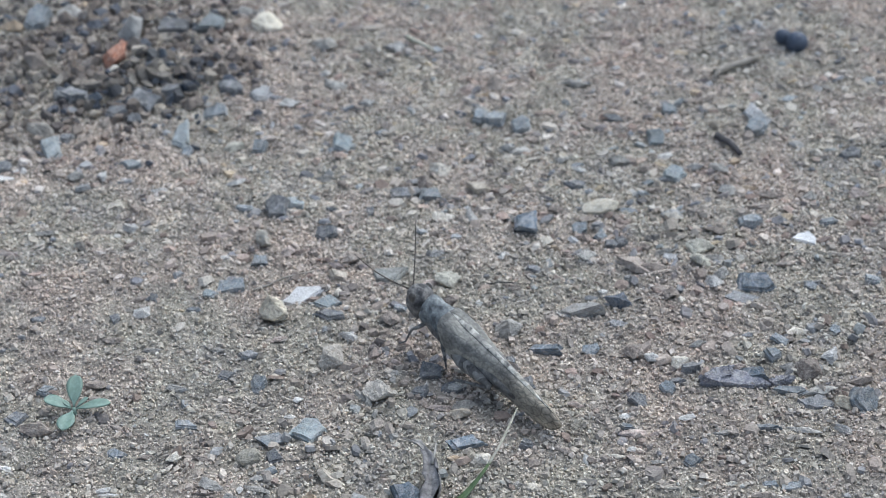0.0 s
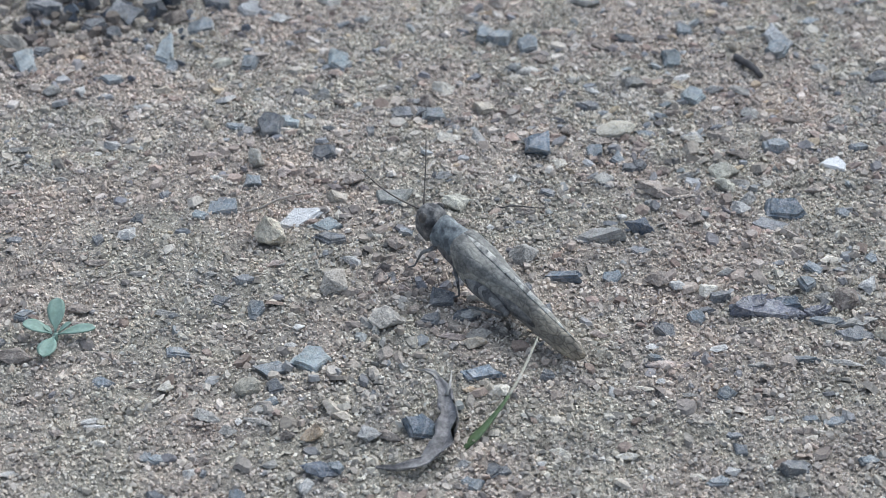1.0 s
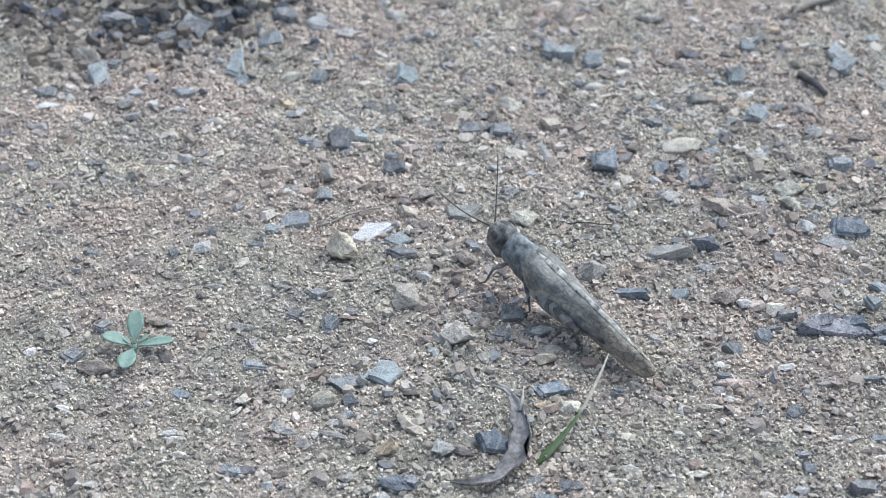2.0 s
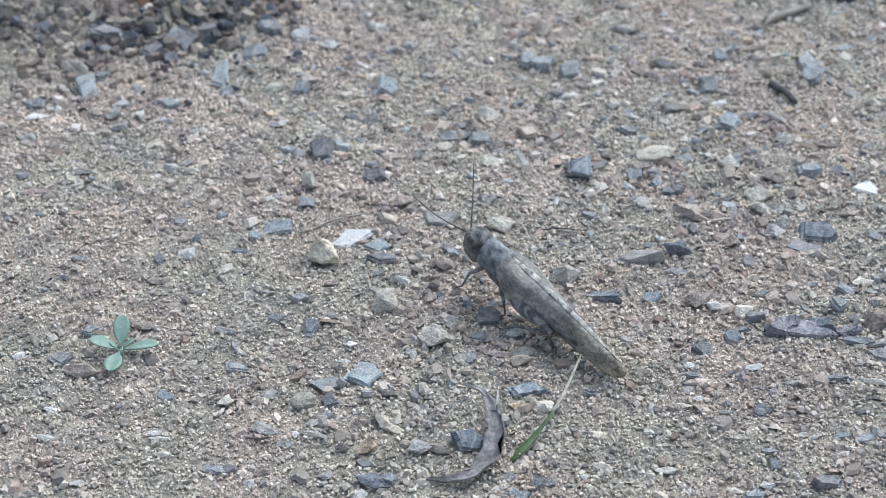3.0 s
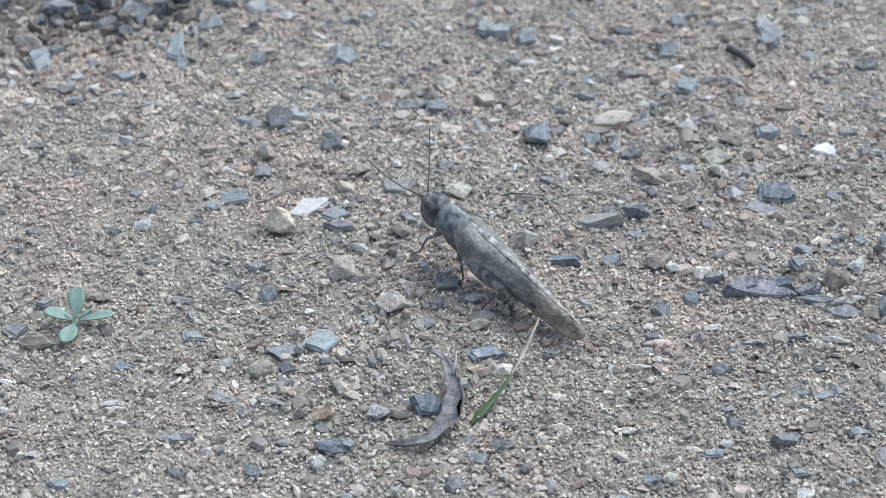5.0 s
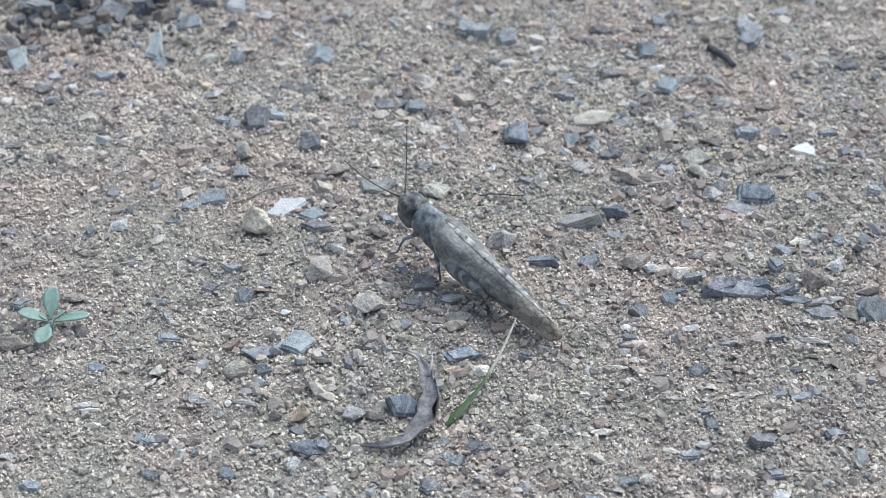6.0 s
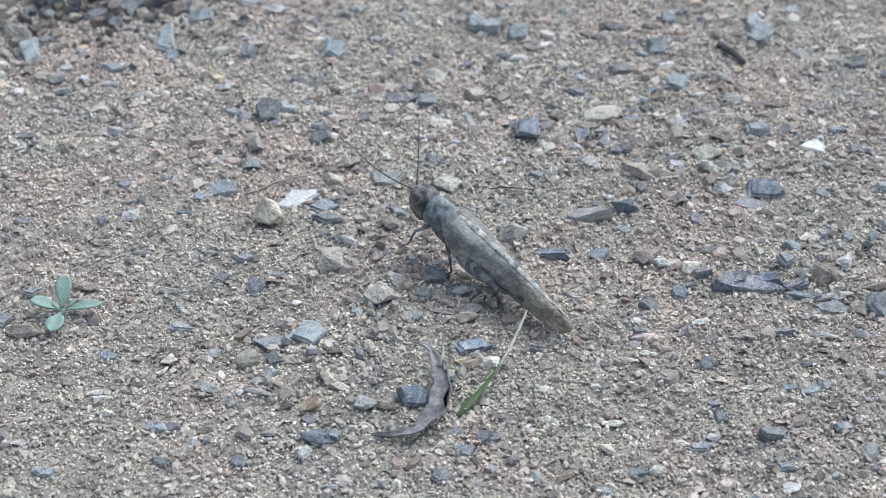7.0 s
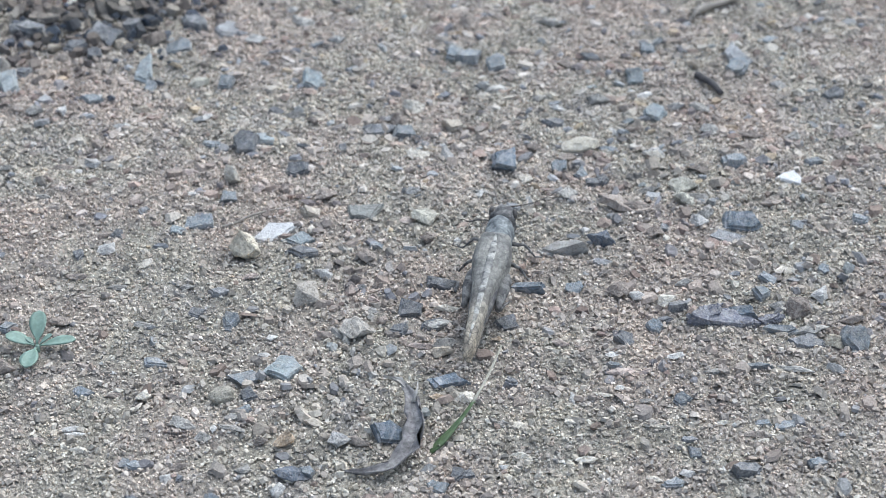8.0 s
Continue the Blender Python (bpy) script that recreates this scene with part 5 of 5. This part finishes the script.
def build_grass(x, y):
    """A grass blade that leans over: green below, bleached at its tip."""
    blade = new("grass_blade")
    tagged(blade, "single grass blade, green below with a bleached tip", "grass")
    blade.matrix_world = pose(x * MM, y * MM, float(swell(x * MM, y * MM)))

    def strip(points, widths):
        rings = []
        for k, p in enumerate(points):
            ahead = Vector(points[min(k + 1, len(points) - 1)]) - Vector(points[max(k - 1, 0)])
            side = Vector((ahead.y, -ahead.x, 0)).normalized()
            side = (side + Vector((0, 0, 0.35))).normalized()
            w, p = widths[k] * 0.5, Vector(p)
            up = Vector((0, 0, 0.16))
            rings.append([(p - side * w + up * 1.5) * MM, (p) * MM, (p + side * w + up * 1.5) * MM, (p + side * w * 0.9 - up * 0.2) * MM, (p - up) * MM, (p - side * w * 0.9 - up * 0.2) * MM])
        return loft(rings)

    def along(t):
        bow = math.sin(math.pi * t)
        return (10.4 * t + 0.9 * t * t + 1.1 * bow, 17.4 * t + 1.5 * t * t - 1.2 * bow, 7.5 * t - 1.5 * t * t)

    n = 9
    part("blade", strip([along(0.52 * k / n) for k in range(n + 1)], [0.8, 1.5, 1.9, 1.7, 1.35, 1.15, 0.9, 0.7, 0.6, 0.55]), GRASS_GREEN, blade, "folded green lower blade")
    part("tip", strip([along(0.51 + 0.49 * k / n) for k in range(n + 1)], [0.56, 0.5, 0.46, 0.45, 0.45, 0.45, 0.42, 0.38, 0.3, 0.15]), STRAW, blade, "bleached thin tip")


def dry_sheet(stations, thick=0.22, seed=3):
    """A withered strip: (x, y, z, half width, roll in degrees) from end to end, curled across and ragged at its edges."""
    rng = random.Random(seed)
    pts = [Vector(s[:3]) for s in stations]
    rings = []
    for k, (x, y, z, half, roll) in enumerate(stations):
        ahead = (pts[min(k + 1, len(pts) - 1)] - pts[max(k - 1, 0)]).normalized()
        flat = Vector((ahead.y, -ahead.x, 0)).normalized()
        up = flat.cross(ahead)
        a = radians(roll)
        side = flat * math.cos(a) + up * math.sin(a)
        face = up * math.cos(a) - flat * math.sin(a)
        top, low = [], []
        for u in (-1, -0.72, -0.4, -0.1, 0.15, 0.45, 0.75, 1):
            ragged = rng.uniform(0.45, 1.35) if abs(u) == 1 else rng.uniform(0.93, 1.07)
            bend = 0.55 * half * u * u + 0.14 * half * math.sin(7 * u + 0.8 * k) + rng.uniform(-0.12, 0.12)
            p = pts[k] + side * half * u * ragged + face * bend
            top.append(p * MM)
            low.append((p - face * thick) * MM)
        rings.append(top + low[::-1])
    return loft(rings)


def build_husk():
    """A dry curled leaf sheath lying in a hook on the ground."""
    husk = new("dry_husk")
    tagged(husk, "curled dry grey leaf husk lying on gravel", "husk")
    part("sheath", dry_sheet([(-9.7, -56.3, 0.6, 0.15, 7), (-8.2, -56.8, 0.7, 0.50, 8), (-6.5, -57.0, 0.9, 0.72, 10), (-4.1, -56.7, 1.2, 0.95, 14), (-2.7, -56.1, 1.4, 1.15, 18), (-1.2, -55.0, 1.7, 1.45, 22), (0.0, -53.2, 2.0, 1.75, 26),
                              (0.6, -51.2, 2.2, 1.95, 26), (0.9, -49.0, 2.4, 1.85, 24), (0.9, -47.0, 2.5, 1.65, 20), (0.7, -45.2, 2.6, 1.35, 16), (0.2, -43.0, 2.7, 0.95, 12), (-0.5, -41.0, 2.9, 0.62, 8), (-1.2, -39.6, 3.1, 0.42, 5)]), HUSK, husk)
    part("tip", dry_sheet([(-1.0, -39.9, 3.1, 0.45, 5), (-1.9, -39.0, 3.3, 0.48, 0), (-3.0, -38.3, 3.3, 0.40, 0), (-4.6, -37.3, 3.0, 0.12, 0)], seed=5), HUSK_PALE, husk, "bleached torn tip")
    part("shred", tube([Vector(p) * MM for p in ((0.4, -43.4, 3.0), (0.9, -41.0, 3.7), (1.0, -39.0, 4.0))], [0.34 * MM, 0.2 * MM, 0.05 * MM], 6, 0.6), HUSK_PALE, husk)


def twig(name, label, a, b, r, mat, bow=0.4, fork=False, seed=1):
    rng = random.Random(seed)
    a, b = Vector(a), Vector(b)
    pts, rad = [], []
    for k in range(9):
        t = k / 8
        p = a.lerp(b, t)
        ground = float(swell(p.x * MM, p.y * MM)) / MM
        pts.append(Vector((p.x + rng.uniform(-bow, bow) * 0.4, p.y + rng.uniform(-bow, bow) * 0.4, ground + r * 0.8 + 0.3 + bow * math.sin(math.pi * t))) * MM)
        rad.append(r * (1 - 0.35 * t + rng.uniform(-0.1, 0.1)) * MM)
    ob = new(name)
    tagged(ob, label, "twig")
    part("stick", tube(pts, rad, 8), mat, ob)
    if fork:
        part("side_shoot", tube([pts[1], pts[1] + Vector((-1.2, -2.0, 0.3)) * MM, pts[1] + Vector((-1.6, -3.4, 0.0)) * MM], [r * 0.7 * MM, r * 0.5 * MM, r * 0.25 * MM], 6), mat, ob)
    return ob


def build_seed(x, y):
    seed = new("seed_pod")
    tagged(seed, "dark blue-black lobed seed on gravel", "seed")
    seed.matrix_world = pose(x * MM, y * MM, float(swell(x * MM, y * MM)) + 1.8 * MM, 0, 0, -20)
    for dx, dy, dz, r in ((-2.7, 0.6, 0.5, 1.75), (0.7, -0.3, 0.2, 2.35)):
        bm = bmesh.new()
        bmesh.ops.create_icosphere(bm, subdivisions=3, radius=1)
        for v in bm.verts:
            v.co = Vector((dx + v.co.x * r * 1.12, dy + v.co.y * r, dz + v.co.z * r * 1.05 + 0.12 * noise.noise(v.co * 3))) * MM
        part("lobe", bm, SEED, seed)


build_seedling(-61.4, -29.3)
build_grass(3.0, -51.7)
build_husk()
twig("twig", "thin dry brown stem lying on gravel", (-35.5, 6.6, 0), (-24.2, 12.4, 0), 0.28, BARK_PALE, seed=2)
twig("twig", "short dark twig half sunk in gravel", (57.0, 60.1, 0), (61.3, 53.6, 0), 0.85, BARK, seed=3)
twig("twig", "weathered forked twig on gravel", (59.5, 88.0, 0), (70.0, 94.4, 0), 0.95, BARK_PALE, fork=True, seed=4)
twig("straw", "pale dry straw on gravel", (-11.1, 104.6, 0), (-3.7, 97.0, 0), 0.5, STRAW, seed=5)
twig("twig", "hair-thin dark rootlet lying across gravel", (8.6, 9.0, 0), (17.9, 8.3, 0), 0.14, BARK, seed=6)
build_seed(78.6, 99.6)

# ---- what moves ----


def motions():
    rows = [(0.0, pose(0.0078, -0.0205, 0.001, 2.6, 0, 45.1)), (7.3, pose(0.0078, -0.0205, 0.001, 2.6, 0, 45.1)), (7.4, pose(0.0083, -0.0203, 0.001, 1.3, 0, 43.1)),
            (7.5, pose(0.0100, -0.0209, 0.001, -4.6, 0, 12.4)), (7.6, pose(0.0094, -0.0205, 0.001, -6.9, 0, 9.2)), (7.7, pose(0.0091, -0.0196, 0.001, -8.0, 0, 7.6)),
            (7.9, pose(0.0091, -0.0192, 0.001, -7.7, 0, 6.0)), (8.0, pose(0.0120, -0.0183, 0.001, -6.5, 0, -11.1))]
    walk(hopper, rows)
    for (kind, side), ob in hopper_legs.items():
        base = Matrix.Translation(ob.location)
        if kind == "antenna":
            drop = (-44, 0, -42) if side > 0 else (-4, 0, -4)
            last = (-50, 0, -8) if side > 0 else (-50, 0, -20)
            walk(ob, [(0.0, base), (7.4, base), (7.5, base @ pose(0, 0, 0, *[0.75 * v for v in drop])), (7.7, base @ pose(0, 0, 0, *drop)),
                      (7.9, base @ pose(0, 0, 0, *drop)), (8.0, base @ pose(0, 0, 0, *last))])
        elif kind == "hind":
            out = pose(0, 0, 0, -2, 0, side * 3)
            walk(ob, [(0.0, base), (7.4, base), (7.5, base @ out), (7.9, base @ out), (8.0, base @ pose(0, 0, 0, -1, 0, side * 2))])
        else:
            swing = 14 if kind == "fore" else -12
            stand = pose(0, 0, 0, 4, -20 * side, side * (-22 if kind == "fore" else 38))
            walk(ob, [(0.0, base), (7.4, base), (7.45, base @ pose(0, 0, 0, 0, -6 * side, side * swing)), (7.5, base @ stand), (7.9, base @ stand),
                      (7.95, base @ pose(0, 0, 0, 0, -6 * side, side * swing)), (8.0, base @ stand)])


motions()
